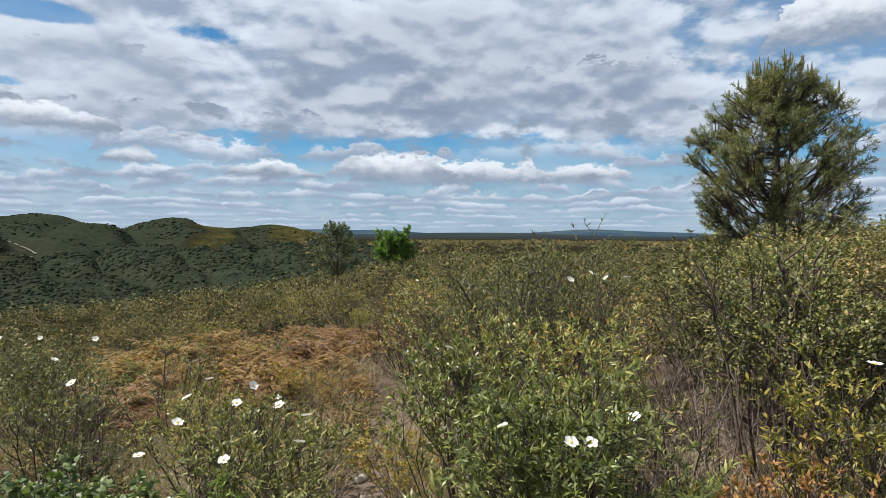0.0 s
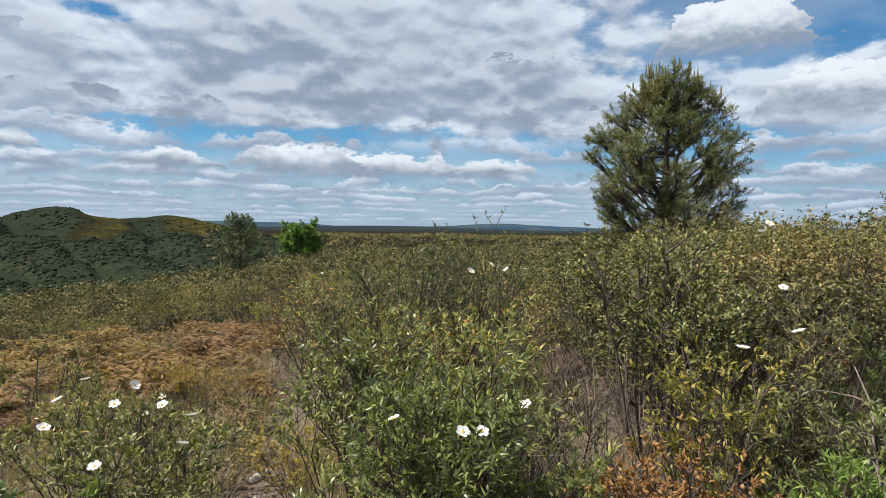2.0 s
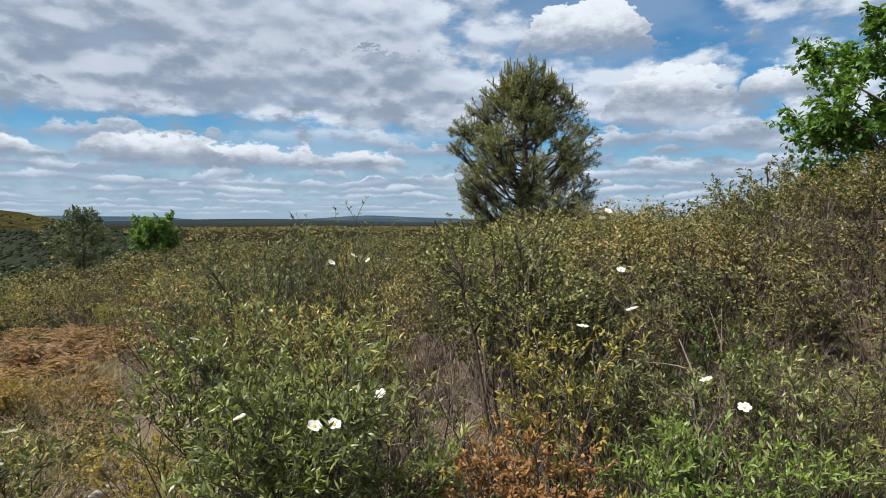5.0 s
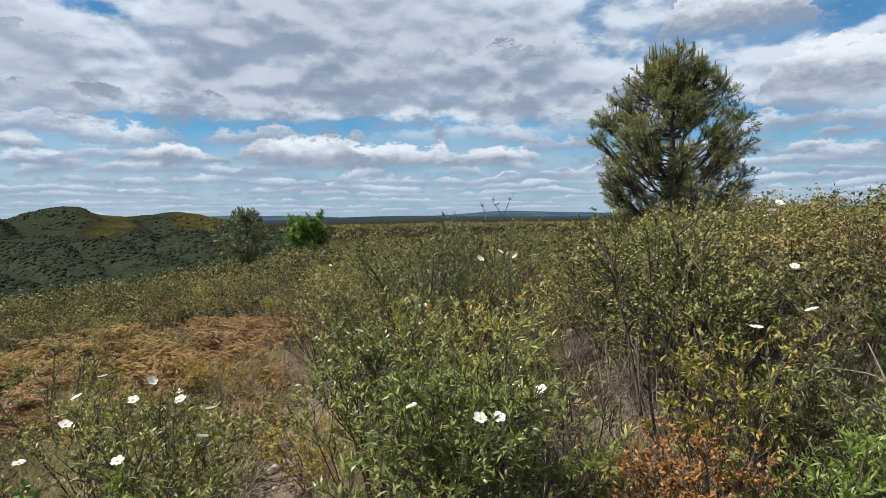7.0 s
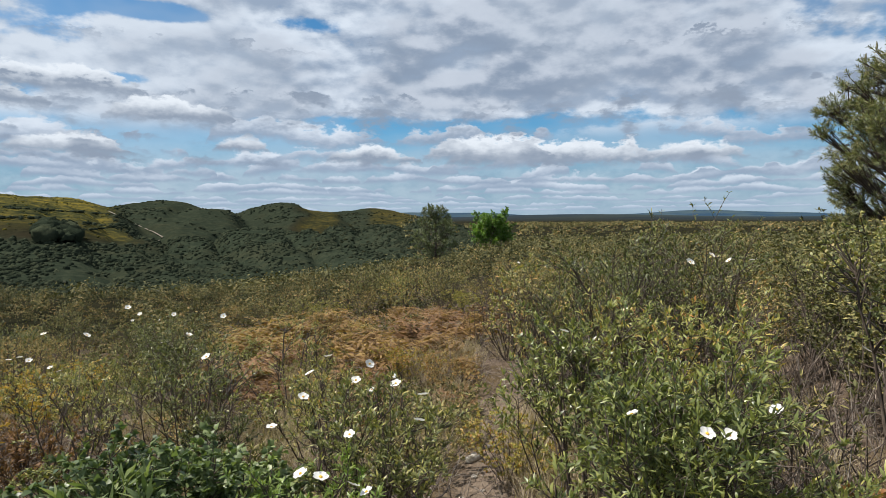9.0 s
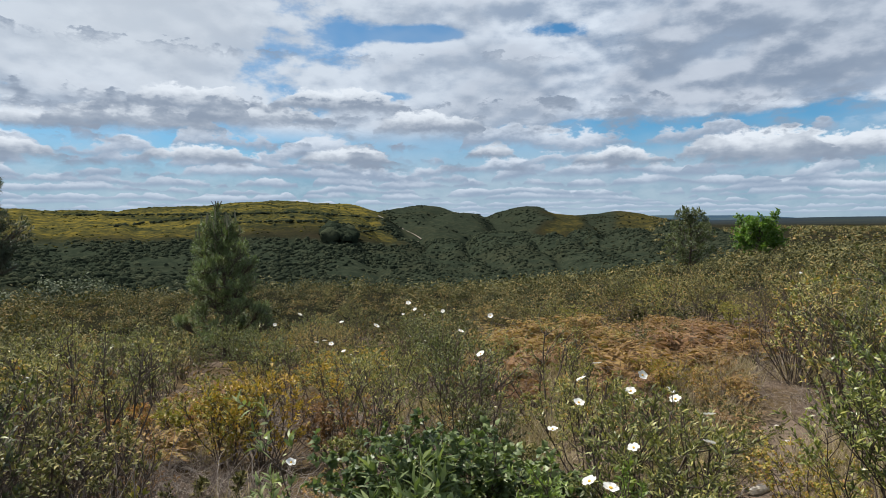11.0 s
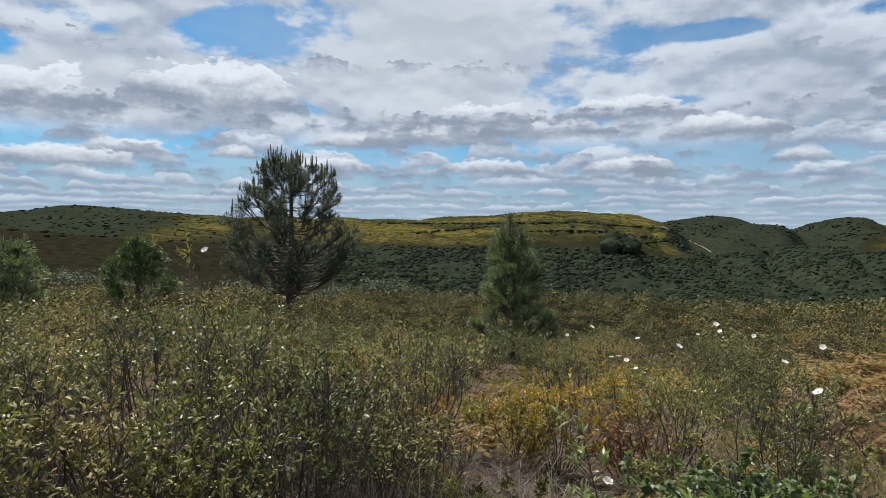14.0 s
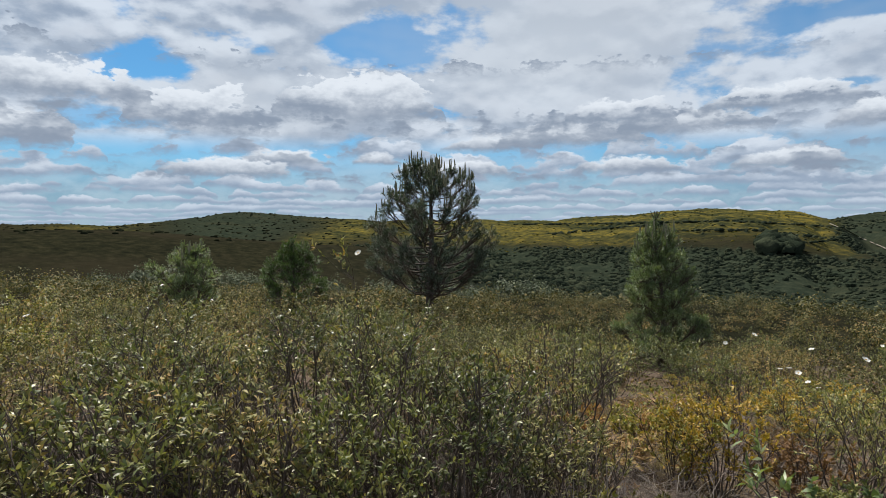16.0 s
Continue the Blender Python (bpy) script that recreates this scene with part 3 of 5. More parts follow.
def mesh_from(name, verts, faces, mats, index=None, soft=True):
    me = bpy.data.meshes.new(name)
    verts = np.asarray(verts, np.float32)
    me.vertices.add(len(verts))
    me.vertices.foreach_set("co", verts.ravel())
    sizes = np.array([len(f) for f in faces], np.int32) if isinstance(faces, list) else np.full(len(faces), faces.shape[1], np.int32)
    flat = np.concatenate([np.asarray(f, np.int32) for f in faces]) if isinstance(faces, list) else faces.astype(np.int32).ravel()
    me.loops.add(len(flat))
    me.loops.foreach_set("vertex_index", flat)
    me.polygons.add(len(sizes))
    me.polygons.foreach_set("loop_start", np.concatenate([[0], np.cumsum(sizes)[:-1]]).astype(np.int32))
    if soft:
        me.polygons.foreach_set("use_smooth", np.ones(len(sizes), bool))
    for m in mats:
        me.materials.append(m)
    if index is not None:
        me.polygons.foreach_set("material_index", np.asarray(index, np.int32))
    me.update(calc_edges=True)
    return me


def leaves(rng, pos, along, length, width, fold=0.25, droop=0.15, fine=False, facing=None):
    """Folded lance-shaped leaves: vertices and triangles."""
    n = len(pos)
    along = unit(along)
    side = unit(np.cross(along, unit(rng.normal(size=(n, 3)) * 0.5 + (np.array([0, 0, 1.0]) if facing is None else facing))))
    norm = np.cross(side, along)
    ln = (np.asarray(length) * rng.uniform(0.7, 1.25, n))[:, None]
    wd = (np.asarray(width) * rng.uniform(0.75, 1.25, n))[:, None]
    base = pos
    tip = pos + along * ln - norm * ln * droop
    mid = pos + along * ln * 0.5 - norm * ln * droop * 0.25
    l = mid + side * wd * 0.5 + norm * wd * fold
    r = mid - side * wd * 0.5 + norm * wd * fold
    if not fine:
        v = np.stack([base, l, tip, r], 1).reshape(-1, 3)
        o = np.arange(n)[:, None] * 4
        f = np.concatenate([o + np.array([[0, 3, 1]]), o + np.array([[1, 3, 2]])], 0)
    else:
        l2 = pos + along * ln * 0.25 + side * wd * 0.38 + norm * wd * fold * 0.6
        r2 = pos + along * ln * 0.25 - side * wd * 0.38 + norm * wd * fold * 0.6
        v = np.stack([base, l2, l, tip, r, r2], 1).reshape(-1, 3)
        o = np.arange(n)[:, None] * 6
        f = np.concatenate([o + np.array([t]) for t in ([0, 5, 1], [1, 5, 4], [1, 4, 2], [2, 4, 3])], 0)
    return v, f


def tubes(lines, sides=4):
    """Tapered twigs. Each line: points (k, 3) and radii (k)."""
    vs, fs, at = [], [], 0
    turn = np.arange(sides) * 2 * math.pi / sides
    for pts, rad in lines:
        pts = np.asarray(pts, float)
        d = unit(np.gradient(pts, axis=0))
        u = unit(np.cross(d, np.array([0.31, 0.77, 0.55])))
        w = np.cross(d, u)
        ring = pts[:, None, :] + np.asarray(rad)[:, None, None] * (np.cos(turn)[None, :, None] * u[:, None, :] + np.sin(turn)[None, :, None] * w[:, None, :])
        k = len(pts)
        vs.append(ring.reshape(-1, 3))
        i, j = np.meshgrid(np.arange(k - 1), np.arange(sides), indexing="ij")
        n = (j + 1) % sides
        fs.append((np.stack([i * sides + j, i * sides + n, (i + 1) * sides + n, (i + 1) * sides + j], -1).reshape(-1, 4)) + at)
        at += k * sides
    return np.concatenate(vs), np.concatenate(fs)


def part(name, me, parent, label=""):
    ob = new(name, me)
    ob.parent = parent
    if label:
        tagged(ob, label)
    return ob


def curve_line(rng, a, b, bend, k=5):
    t = np.linspace(0, 1, k)[:, None]
    off = rng.normal(size=3) * bend
    return a + (b - a) * t + off * (np.sin(t * math.pi)) + rng.normal(size=(k, 3)) * bend * 0.18 * (t > 0) * (t < 1)


def shrub_parts(seed, h, rad, stems, twigs, per_twig, leaf_len, leaf_w, bare=0.35, stem_r=0.008, leaf="cistus", fine=False, up=0.6, top_heavy=0.5, apart=False):
    """Stems that fan out from one root and leaves in whorls along the upper twigs."""
    rng = np.random.default_rng(seed)
    lines, pos, way = [], [], []
    for s in range(stems):
        ang, out = rng.uniform(0, 2 * math.pi), rad * math.sqrt(rng.uniform(0.02, 1.0))
        top = h * rng.uniform(0.72, 1.0) * (1 - 0.28 * (out / rad) ** 2)
        root = np.array([math.cos(ang), math.sin(ang), 0]) * out * rng.uniform(0.05, 0.3)
        end = np.array([math.cos(ang) * out, math.sin(ang) * out, top])
        root[2] = -0.06
        line = curve_line(rng, root, end, 0.06 * h, 6)
        rr = stem_r * rng.uniform(0.7, 1.3)
        lines.append((line, np.linspace(rr, rr * 0.3, 6)))
        for w in range(twigs):
            f = bare + (1 - bare) * rng.uniform(0, 1) ** top_heavy
            i = min(int(f * 5), 4)
            a = line[i] + (line[i + 1] - line[i]) * (f * 5 - i)
            d = unit(np.array([rng.normal(), rng.normal(), up * 1.6 + 0.3 * rng.normal()]) + 0.8 * np.array([math.cos(ang), math.sin(ang), 0]))
            ln = h * rng.uniform(0.10, 0.26)
            tw = curve_line(rng, a, a + d * ln, 0.02 * h, 4)
            if apart:
                lines.append((tw, np.linspace(rr * 0.4, rr * 0.15, 4)))
            elif w % 2:
                lines.append((tw[::3], np.array([rr * 0.4, rr * 0.15])))
            q = rng.uniform(0.12, 1.0, per_twig) ** 0.5
            k = np.minimum((q * 3).astype(int), 2)
            p = tw[k] + (tw[k + 1] - tw[k]) * (q * 3 - k)[:, None]
            pos.append(p)
            way.append(unit(rng.normal(size=(per_twig, 3))) + d * 0.75 + np.array([0, 0, 0.35]))
    v, f = leaves(rng, np.concatenate(pos), np.concatenate(way), leaf_len, leaf_w, fine=fine)
    if apart:
        step = twigs + 1
        wood = [mesh_from("stem", *tubes(lines[i * step:(i + 1) * step], 5), [BARK]) for i in range(stems)]
    else:
        wood = mesh_from("branchwork", *tubes(lines, 3), [BARK])
    return wood, mesh_from("foliage", v, f, [LEAF[leaf]])


def frond_parts(seed, h, rad, fronds, leaf="fern"):
    """Bracken: arching fronds with paired leaflets."""
    rng = np.random.default_rng(seed)
    lines, pos, way, size = [], [], [], []
    for s in range(fronds):
        ang, out = rng.uniform(0, 2 * math.pi), rad * math.sqrt(rng.uniform(0.05, 1.0))
        c = np.array([math.cos(ang), math.sin(ang), 0])
        t = np.linspace(0, 1, 7)[:, None]
        tall = h * rng.uniform(0.55, 1.0)
        root = rng.normal(size=3) * np.array([rad, rad, 0]) * 0.35
        line = root + c * out * t ** 1.5 + np.array([0, 0, 1]) * tall * (1.25 * t - 0.45 * t ** 3)
        line[0, 2] = -0.03
        lines.append((line, np.linspace(0.005, 0.0015, 7)))
        side = np.array([-c[1], c[0], 0])
        for q in np.linspace(0.28, 1.0, 17):
            i = min(int(q * 6), 5)
            p = line[i] + (line[i + 1] - line[i]) * (q * 6 - i)
            d = line[i + 1] - line[i]
            for sgn in (-1, 1):
                pos.append(p)
                way.append(side * sgn + unit(d) * 0.45 + rng.normal(size=3) * 0.2)
                size.append((0.22 * (1.12 - q) * h / 0.6 + 0.03) * rng.uniform(0.6, 1.1))
    size = np.array(size)
    v, f = leaves(rng, np.array(pos), np.array(way), size, size * 0.24, 0.1, 0.35)
    tv, tf = tubes(lines, 3)
    return mesh_from("stalks", tv, tf, [DEAD]), mesh_from("fronds", v, f, [LEAF[leaf]])


def grass_mesh(seed, n, h, rad, leaf="grass", wide=0.006):
    rng = np.random.default_rng(seed)
    a, q = rng.uniform(0, 2 * math.pi, n), rad * np.sqrt(rng.uniform(0, 1, n))
    pos = np.stack([np.cos(a) * q, np.sin(a) * q, np.full(n, -0.02)], 1)
    way = rng.normal(size=(n, 3)) * 0.38 + np.array([0, 0, 1.0])
    v, f = leaves(rng, pos, way, h, wide, 0.1, 0.35)
    return mesh_from("blades", v, f, [LEAF[leaf]])


def dead_mesh(seed, n, h, rad, flat=0.5, thick=0.004, skin=None):
    """A tangle of bare dead twigs."""
    rng = np.random.default_rng(seed)
    lines = []
    for _ in range(n):
        a, q = rng.uniform(0, 2 * math.pi), rad * math.sqrt(rng.uniform(0, 1))
        p = np.array([math.cos(a) * q, math.sin(a) * q, 0.0])
        d = unit(rng.normal(size=3) * np.array([1, 1, 0.4]) + np.array([0, 0, flat]))
        p[2] = -0.02 if flat > 0.6 else rng.uniform(0.0, 0.12)
        d[2] = abs(d[2])
        ln = h * rng.uniform(0.5, 1.1)
        line = curve_line(rng, p, p + d * ln, 0.05 * ln, 4)
        r = thick * rng.uniform(0.5, 1.4)
        lines.append((line, np.linspace(r, r * 0.3, 4)))
        for _ in range(2):
            i = rng.integers(1, 3)
            e = unit(d + rng.normal(size=3) * 0.7)
            e[2] = abs(e[2])
            lines.append((np.stack([line[i], line[i] + e * ln * 0.35]), np.array([r * 0.6, r * 0.2])))
    v, f = tubes(lines, 3)
    return mesh_from("twigs", v, f, [skin or DEAD])


def pine_parts(seed, h, rad, profile, low=0.2, clusters=70, shoots=16, needles=22, needle=0.15, trunk_r=0.09, candles=0, wide=0.014, upward=0.5, limb=0.5, leaf="pine", size=0.22, leader=0.0, hollow=0.25):
    """A tapered trunk and whorled limbs; needles stand round the shoots in separate heads, with air between them, and pale candles tip the upper ones."""
    rng = np.random.default_rng(seed)
    t = np.linspace(0, 1, 14)
    lean = rng.normal(size=2) * 0.035 * h
    trunk = np.stack([lean[0] * np.sin(t * 3.4), lean[1] * np.sin(t * 2.6), t * h * 0.95 - 0.15], 1)

    def bole(f):
        i = min(int(f * 13), 12)
        return trunk[i] + (trunk[i + 1] - trunk[i]) * (f * 13 - i)

    def outline(g, a):
        w = np.interp(g, np.linspace(0, 1, len(profile)), profile)
        return rad * w * (1 + 0.10 * math.sin(2 * a + 7 * g + seed) + 0.13 * math.sin(5 * a - 13 * g + seed))

    boughs, pos, way, size_of = [], [], [], []
    tips = []

    def shoot(p, d, ln):
        u = rng.uniform(-0.15, 1.0, needles)
        pos.append(p + d * ln * u[:, None])
        spread = unit(rng.normal(size=(needles, 3)))
        way.append(spread * 0.95 + d * (0.55 + 0.7 * u[:, None]))
        size_of.append(np.full(needles, needle) * (1.05 - 0.25 * u))

    for b in range(clusters):
        g = ((b + rng.uniform(0, 1)) / clusters) ** 0.92
        a = b * 2.39996 + rng.uniform(-0.5, 0.5)
        inner = rng.uniform() < hollow
        q = outline(g, a) * (rng.uniform(0.2, 0.6) if inner else rng.uniform(0.78, 1.0))
        c = np.array([math.cos(a) * q, math.sin(a) * q, (low + (1 - low) * g) * h * 0.97])
        out = np.array([math.cos(a), math.sin(a), 0.0])
        f0 = max(low * 0.75, c[2] / (h * 0.95) - limb * q / h * rng.uniform(0.6, 1.0))
        root = bole(min(max(f0, 0.05), 0.95))
        k = np.linspace(0, 1, 6)[:, None]
        c0 = c + trunk[min(int(g * 13), 13)] * np.array([1, 1, 0])
        line = root + (c0 - root) * k - np.array([0, 0, 1]) * 0.16 * q * np.sin(k * math.pi) + rng.normal(size=(6, 3)) * 0.03 * k
        wr = trunk_r * (0.34 - 0.2 * g)
        boughs.append((line, np.linspace(wr, max(wr * 0.3, 0.006), 6)))
        head = size * rng.uniform(0.7, 1.35) * (h / 5) ** 0.5
        for s in range(shoots):
            o = unit(rng.normal(size=3) * np.array([1, 1, 0.7])) * rng.uniform(0.15, 1.0) ** 0.6 * head
            p = c0 + o
            d = unit(o / head * 0.75 + out * 0.35 + np.array([0, 0, upward + 0.25]) + rng.normal(size=3) * 0.15)
            ln = rng.uniform(0.10, 0.20) * (h / 5) ** 0.5
            back = line[3 + int(rng.integers(0, 3))]
            boughs.append((np.stack([back, p, p + d * ln]), np.array([0.009, 0.007, 0.004])))
            shoot(p, d, ln)
            if o[2] > 0.2 * head:
                tips.append((g, p + d * ln))
    top = trunk[-1]
    for s in range(6):
        p = top + np.array([rng.normal() * 0.05, rng.normal() * 0.05, -0.1 * s])
        shoot(p, unit(np.array([rng.normal() * 0.3, rng.normal() * 0.3, 1.0])), 0.22)
    if leader:
        line = np.stack([top - np.array([0, 0, 0.5]), top + np.array([0.02, 0, leader * 0.5]), top + np.array([0.0, 0.02, leader])])
        boughs.append((line, np.array([0.03, 0.022, 0.014])))
        for s in range(26):
            u = 0.1 + 0.9 * s / 25
            shoot(top + np.array([rng.normal() * 0.03, rng.normal() * 0.03, leader * u]), unit(np.array([rng.normal() * 0.4, rng.normal() * 0.4, 1.0])), 0.14)
        for s in range(5):
            foot = top + np.array([0, 0, leader * 0.93])
            boughs.append((np.stack([foot, foot + np.array([rng.normal() * 0.07, rng.normal() * 0.07, 0.22])]), np.array([0.014, 0.010])))
    tips.sort(key=lambda v: -v[0] - 0.45 * rng.uniform())
    shafts = []
    for g, p in tips[:candles]:
        up = np.array([rng.normal() * 0.05, rng.normal() * 0.05, 1.0]) * rng.uniform(0.14, 0.30) * (h / 5) ** 0.5
        shafts.append((np.stack([p - up * 0.3, p + up * 0.5, p + up]), np.array([0.016, 0.020, 0.009])))
        u = rng.uniform(-0.2, 0.9, 14)
        pos.append(p + up * u[:, None])
        way.append(unit(rng.normal(size=(14, 3)) * np.array([1, 1, 0.2])) * 0.45 + np.array([0, 0, 1.0]))
        size_of.append(np.full(14, needle * 0.45))
    v, f = leaves(rng, np.concatenate(pos), np.concatenate(way), np.concatenate(size_of), wide, 0.1, 0.1)
    tv, tf = tubes([(trunk, trunk_r * (1 - t) ** 0.8 + 0.014)], 9)
    bv, bf = tubes(boughs, 4)
    made = [("trunk", mesh_from("trunk", tv, tf, [BARK]), ""), ("branchwork", mesh_from("branchwork", bv, bf, [BARK]), ""), ("crown", mesh_from("crown", v, f, [LEAF[leaf]]), "heads of long grey-green needles")]
    if shafts:
        made.append(("spring_growth", mesh_from("spring_growth", *tubes(shafts, 5), [CANDLE]), "pale upright spring shoots"))
    return made


def flower_meshes():
    """A rock-rose flower: five broad crumpled petals and a boss of stamens."""
    rng = np.random.default_rng(5)
    vs, fs = [], []
    for k in range(5):
        a = k * 2 * math.pi / 5
        rows, cols, at = 5, 5, len(vs) * 0
        grid = []
        for i in range(rows):
            q = i / (rows - 1)
            for j in range(cols):
                w = (j / (cols - 1) - 0.5) * 2
                r = 0.043 * q * (1 - 0.16 * w ** 4 * q)
                th = a + w * (0.20 + 0.62 * math.sin(math.pi * min(1.0, 0.25 + 0.55 * q)))
                grid.append((math.cos(th) * r, math.sin(th) * r, 0.010 * q * q + 0.003 * math.sin(7 * w + k) * q + 0.002 * rng.normal() * q + 0.0015 * (k % 2)))
        o = k * rows * cols
        vs += grid
        fs += [(o + i * cols + j, o + i * cols + j + 1, o + (i + 1) * cols + j + 1, o + (i + 1) * cols + j) for i in range(rows - 1) for j in range(cols - 1)]
    petals = mesh_from("petals", np.array(vs), np.array(fs), [PETAL])
    bm = bmesh.new()
    bmesh.ops.create_icosphere(bm, subdivisions=2, radius=0.009)
    for v in bm.verts:
        v.co *= 1 + 0.25 * rng.normal() * 0.5
        v.co.z = v.co.z * 0.6 + 0.004
    boss = bpy.data.meshes.new("stamens")
    bm.to_mesh(boss)
    bm.free()
    boss.materials.append(PISTIL)
    return petals, boss


PETALS, BOSS = flower_meshes()


def thing(name, az, dist, label, category, group="", turn=0.0, scale=(1, 1, 1), lift=0.0):
    ob = new(name)
    ob.empty_display_size = 0.1
    ob.matrix_basis = Matrix.Translation(on_ground(az, dist, lift)) @ Matrix.Rotation(turn, 4, "Z") @ Matrix.Diagonal((*scale, 1))
    return tagged(ob, label, category, group)


def flower_on(shrub, place, seed):
    """A flower of a shrub at a place in the world, on its own stalk."""
    rng = random.Random(seed)
    inv = shrub.matrix_basis.inverted()
    face = Vector((-place.x, -place.y, 0)).normalized() * rng.uniform(-0.1, 0.8) + Vector((rng.uniform(-0.6, 0.6), rng.uniform(-0.6, 0.6), 1.0))
    size = rng.uniform(0.55, 0.74)
    m = Matrix.Translation(place) @ face.to_track_quat("Z", "Y").to_matrix().to_4x4() @ Matrix.Rotation(rng.uniform(0, 6), 4, "Z") @ Matrix.Scale(size, 4)
    bloom = part("flower", PETALS, shrub, "open white flower with yellow stamens")
    bloom.matrix_basis = inv @ m
    part("stamens", BOSS, bloom)
    return bloom

# ---- trees ----


def plant_pine(az, dist, label, seed, turn=0.0, **shape):
    tree = thing("pine_tree", az, dist, label, "tree", turn=turn)
    for name, me, words in pine_parts(seed, **shape):
        tagged(part(name, me, tree, words), kind="stuff" if name == "spring_growth" else "")
    return tree


plant_pine(62.3, 15.0, "tall bushy pine with a dense rounded crown of olive-green needles", 11, h=4.40, rad=1.50, profile=(1.05, 1.05, 1.02, 1.0, 0.95, 0.82, 0.54, 0.22), low=0.08, clusters=132, shoots=20, needles=34, needle=0.12, size=0.29, trunk_r=0.12, candles=60, wide=0.0125, upward=0.25, hollow=0.30)
plant_pine(-39.1, 18.6, "open-crowned pine with bare lower trunk and upturned branch tips, backlit shade in its needles", 12, h=5.0, rad=1.75, profile=(0.55, 0.85, 1.0, 1.08, 1.05, 0.90, 0.66, 0.25), low=0.26, clusters=84, shoots=17, needles=32, needle=0.13, size=0.25, trunk_r=0.13, candles=150, wide=0.0135, upward=0.7, limb=0.35, hollow=0.30, leaf="backlit")
plant_pine(-18.8, 14.7, "young grey-green pine, bushy down to the ground with one tall leader", 13, h=2.95, rad=0.92, profile=(1.0, 1.05, 1.0, 0.95, 0.85, 0.7, 0.45, 0.2), low=0.06, clusters=64, shoots=16, needles=30, needle=0.13, size=0.26, trunk_r=0.06, candles=50, wide=0.011, upward=1.1, leaf="young", leader=0.62)
plant_pine(23.05, 60.0, "distant dark pine with an upright oval crown", 14, h=5.6, rad=1.95, profile=(1.0, 1.0, 0.95, 1.0, 0.95, 0.85, 0.6, 0.25), low=0.04, clusters=70, shoots=12, needles=12, needle=0.26, size=0.36, trunk_r=0.14, candles=40, wide=0.06, upward=0.8)
plant_pine(-59.8, 13.5, "small pale pine sapling standing in the rock-rose scrub", 15, h=1.85, rad=0.72, profile=(0.7, 0.9, 1.0, 0.85, 0.6, 0.25), low=0.42, clusters=30, shoots=12, needles=18, needle=0.12, size=0.20, trunk_r=0.045, candles=20, wide=0.013, upward=0.6, leaf="young")
plant_pine(-51.0, 25.0, "dark green young pine half hidden behind scrub", 16, h=2.45, rad=1.2, profile=(1.0, 1.05, 1.0, 0.8, 0.5, 0.2), low=0.05, clusters=50, shoots=14, needles=18, needle=0.17, size=0.34, trunk_r=0.06, candles=24, wide=0.022, upward=0.8, leaf="green")


def broadleaf(name, az, dist, label, seed, h, rad, low, boughs, twigs, per_twig, leaf, leaf_len, leaf_w, trunk_r):
    """A tree with forking limbs and leaves in sprays."""
    rng = np.random.default_rng(seed)
    tree = thing(name, az, dist, label, "tree")
    t = np.linspace(0, 1, 9)
    trunk = np.stack([0.05 * h * np.sin(t * 4), 0.04 * h * np.sin(t * 3 + 1), t * h * 0.8 - 0.1], 1)
    lines, pos, way = [], [], []
    for b in range(boughs):
        f = low + (0.98 - low) * rng.uniform(0, 1)
        i = min(int(f * 8), 7)
        a = trunk[i] + (trunk[i + 1] - trunk[i]) * (f * 8 - i)
        d = unit(np.array([rng.normal(), rng.normal(), 0.35 + 0.5 * f]))
        reach = rad * (1.05 - 0.45 * abs(f - 0.55)) * rng.uniform(0.6, 1.1)
        line = curve_line(rng, a, a + d * reach, 0.10 * reach, 6)
        wr = trunk_r * 0.35
        lines.append((line, np.linspace(wr, wr * 0.2, 6)))
        for s in range(twigs):
            q = rng.uniform(0.25, 1.0) ** 0.6
            j = min(int(q * 5), 4)
            p = line[j] + (line[j + 1] - line[j]) * (q * 5 - j)
            e = unit(d * 0.7 + rng.normal(size=3) * 0.8)
            ln = reach * rng.uniform(0.12, 0.34)
            lines.append((np.stack([p, p + e * ln * 0.5, p + e * ln]), np.array([wr * 0.3, wr * 0.2, wr * 0.1])))
            g = rng.uniform(0.2, 1.0, per_twig)[:, None]
            pos.append(p + e * ln * g + rng.normal(size=(per_twig, 3)) * 0.03)
            way.append(unit(rng.normal(size=(per_twig, 3))) + e * 0.5)
    v, f = leaves(rng, np.concatenate(pos), np.concatenate(way), leaf_len, leaf_w)
    tv, tf = tubes([(trunk, trunk_r * (1 - 0.8 * t))], 8)
    lv, lf = tubes(lines, 4)
    part("trunk", mesh_from("trunk", tv, tf, [BARK]), tree)
    part("branchwork", mesh_from("branchwork", lv, lf, [BARK]), tree)
    part("crown", mesh_from("crown", v, f, [LEAF[leaf]]), tree, "loose bright green leaves")
    return tree


broadleaf("oak_tree", 28.5, 64.0, "round bright green young oak standing in distant scrub", 21, 3.3, 2.5, 0.10, 60, 10, 9, "oak", 0.26, 0.17, 0.10)
broadleaf("oak_tree", 90.8, 9.2, "young oak with lobed fresh green leaves on the bank", 22, 2.35, 1.5, 0.15, 46, 12, 22, "oak", 0.095, 0.055, 0.05)

# ---- rock-rose shrubs close to the camera ----
CISTUS = "rock-rose shrub with narrow sticky green leaves on dark stems"


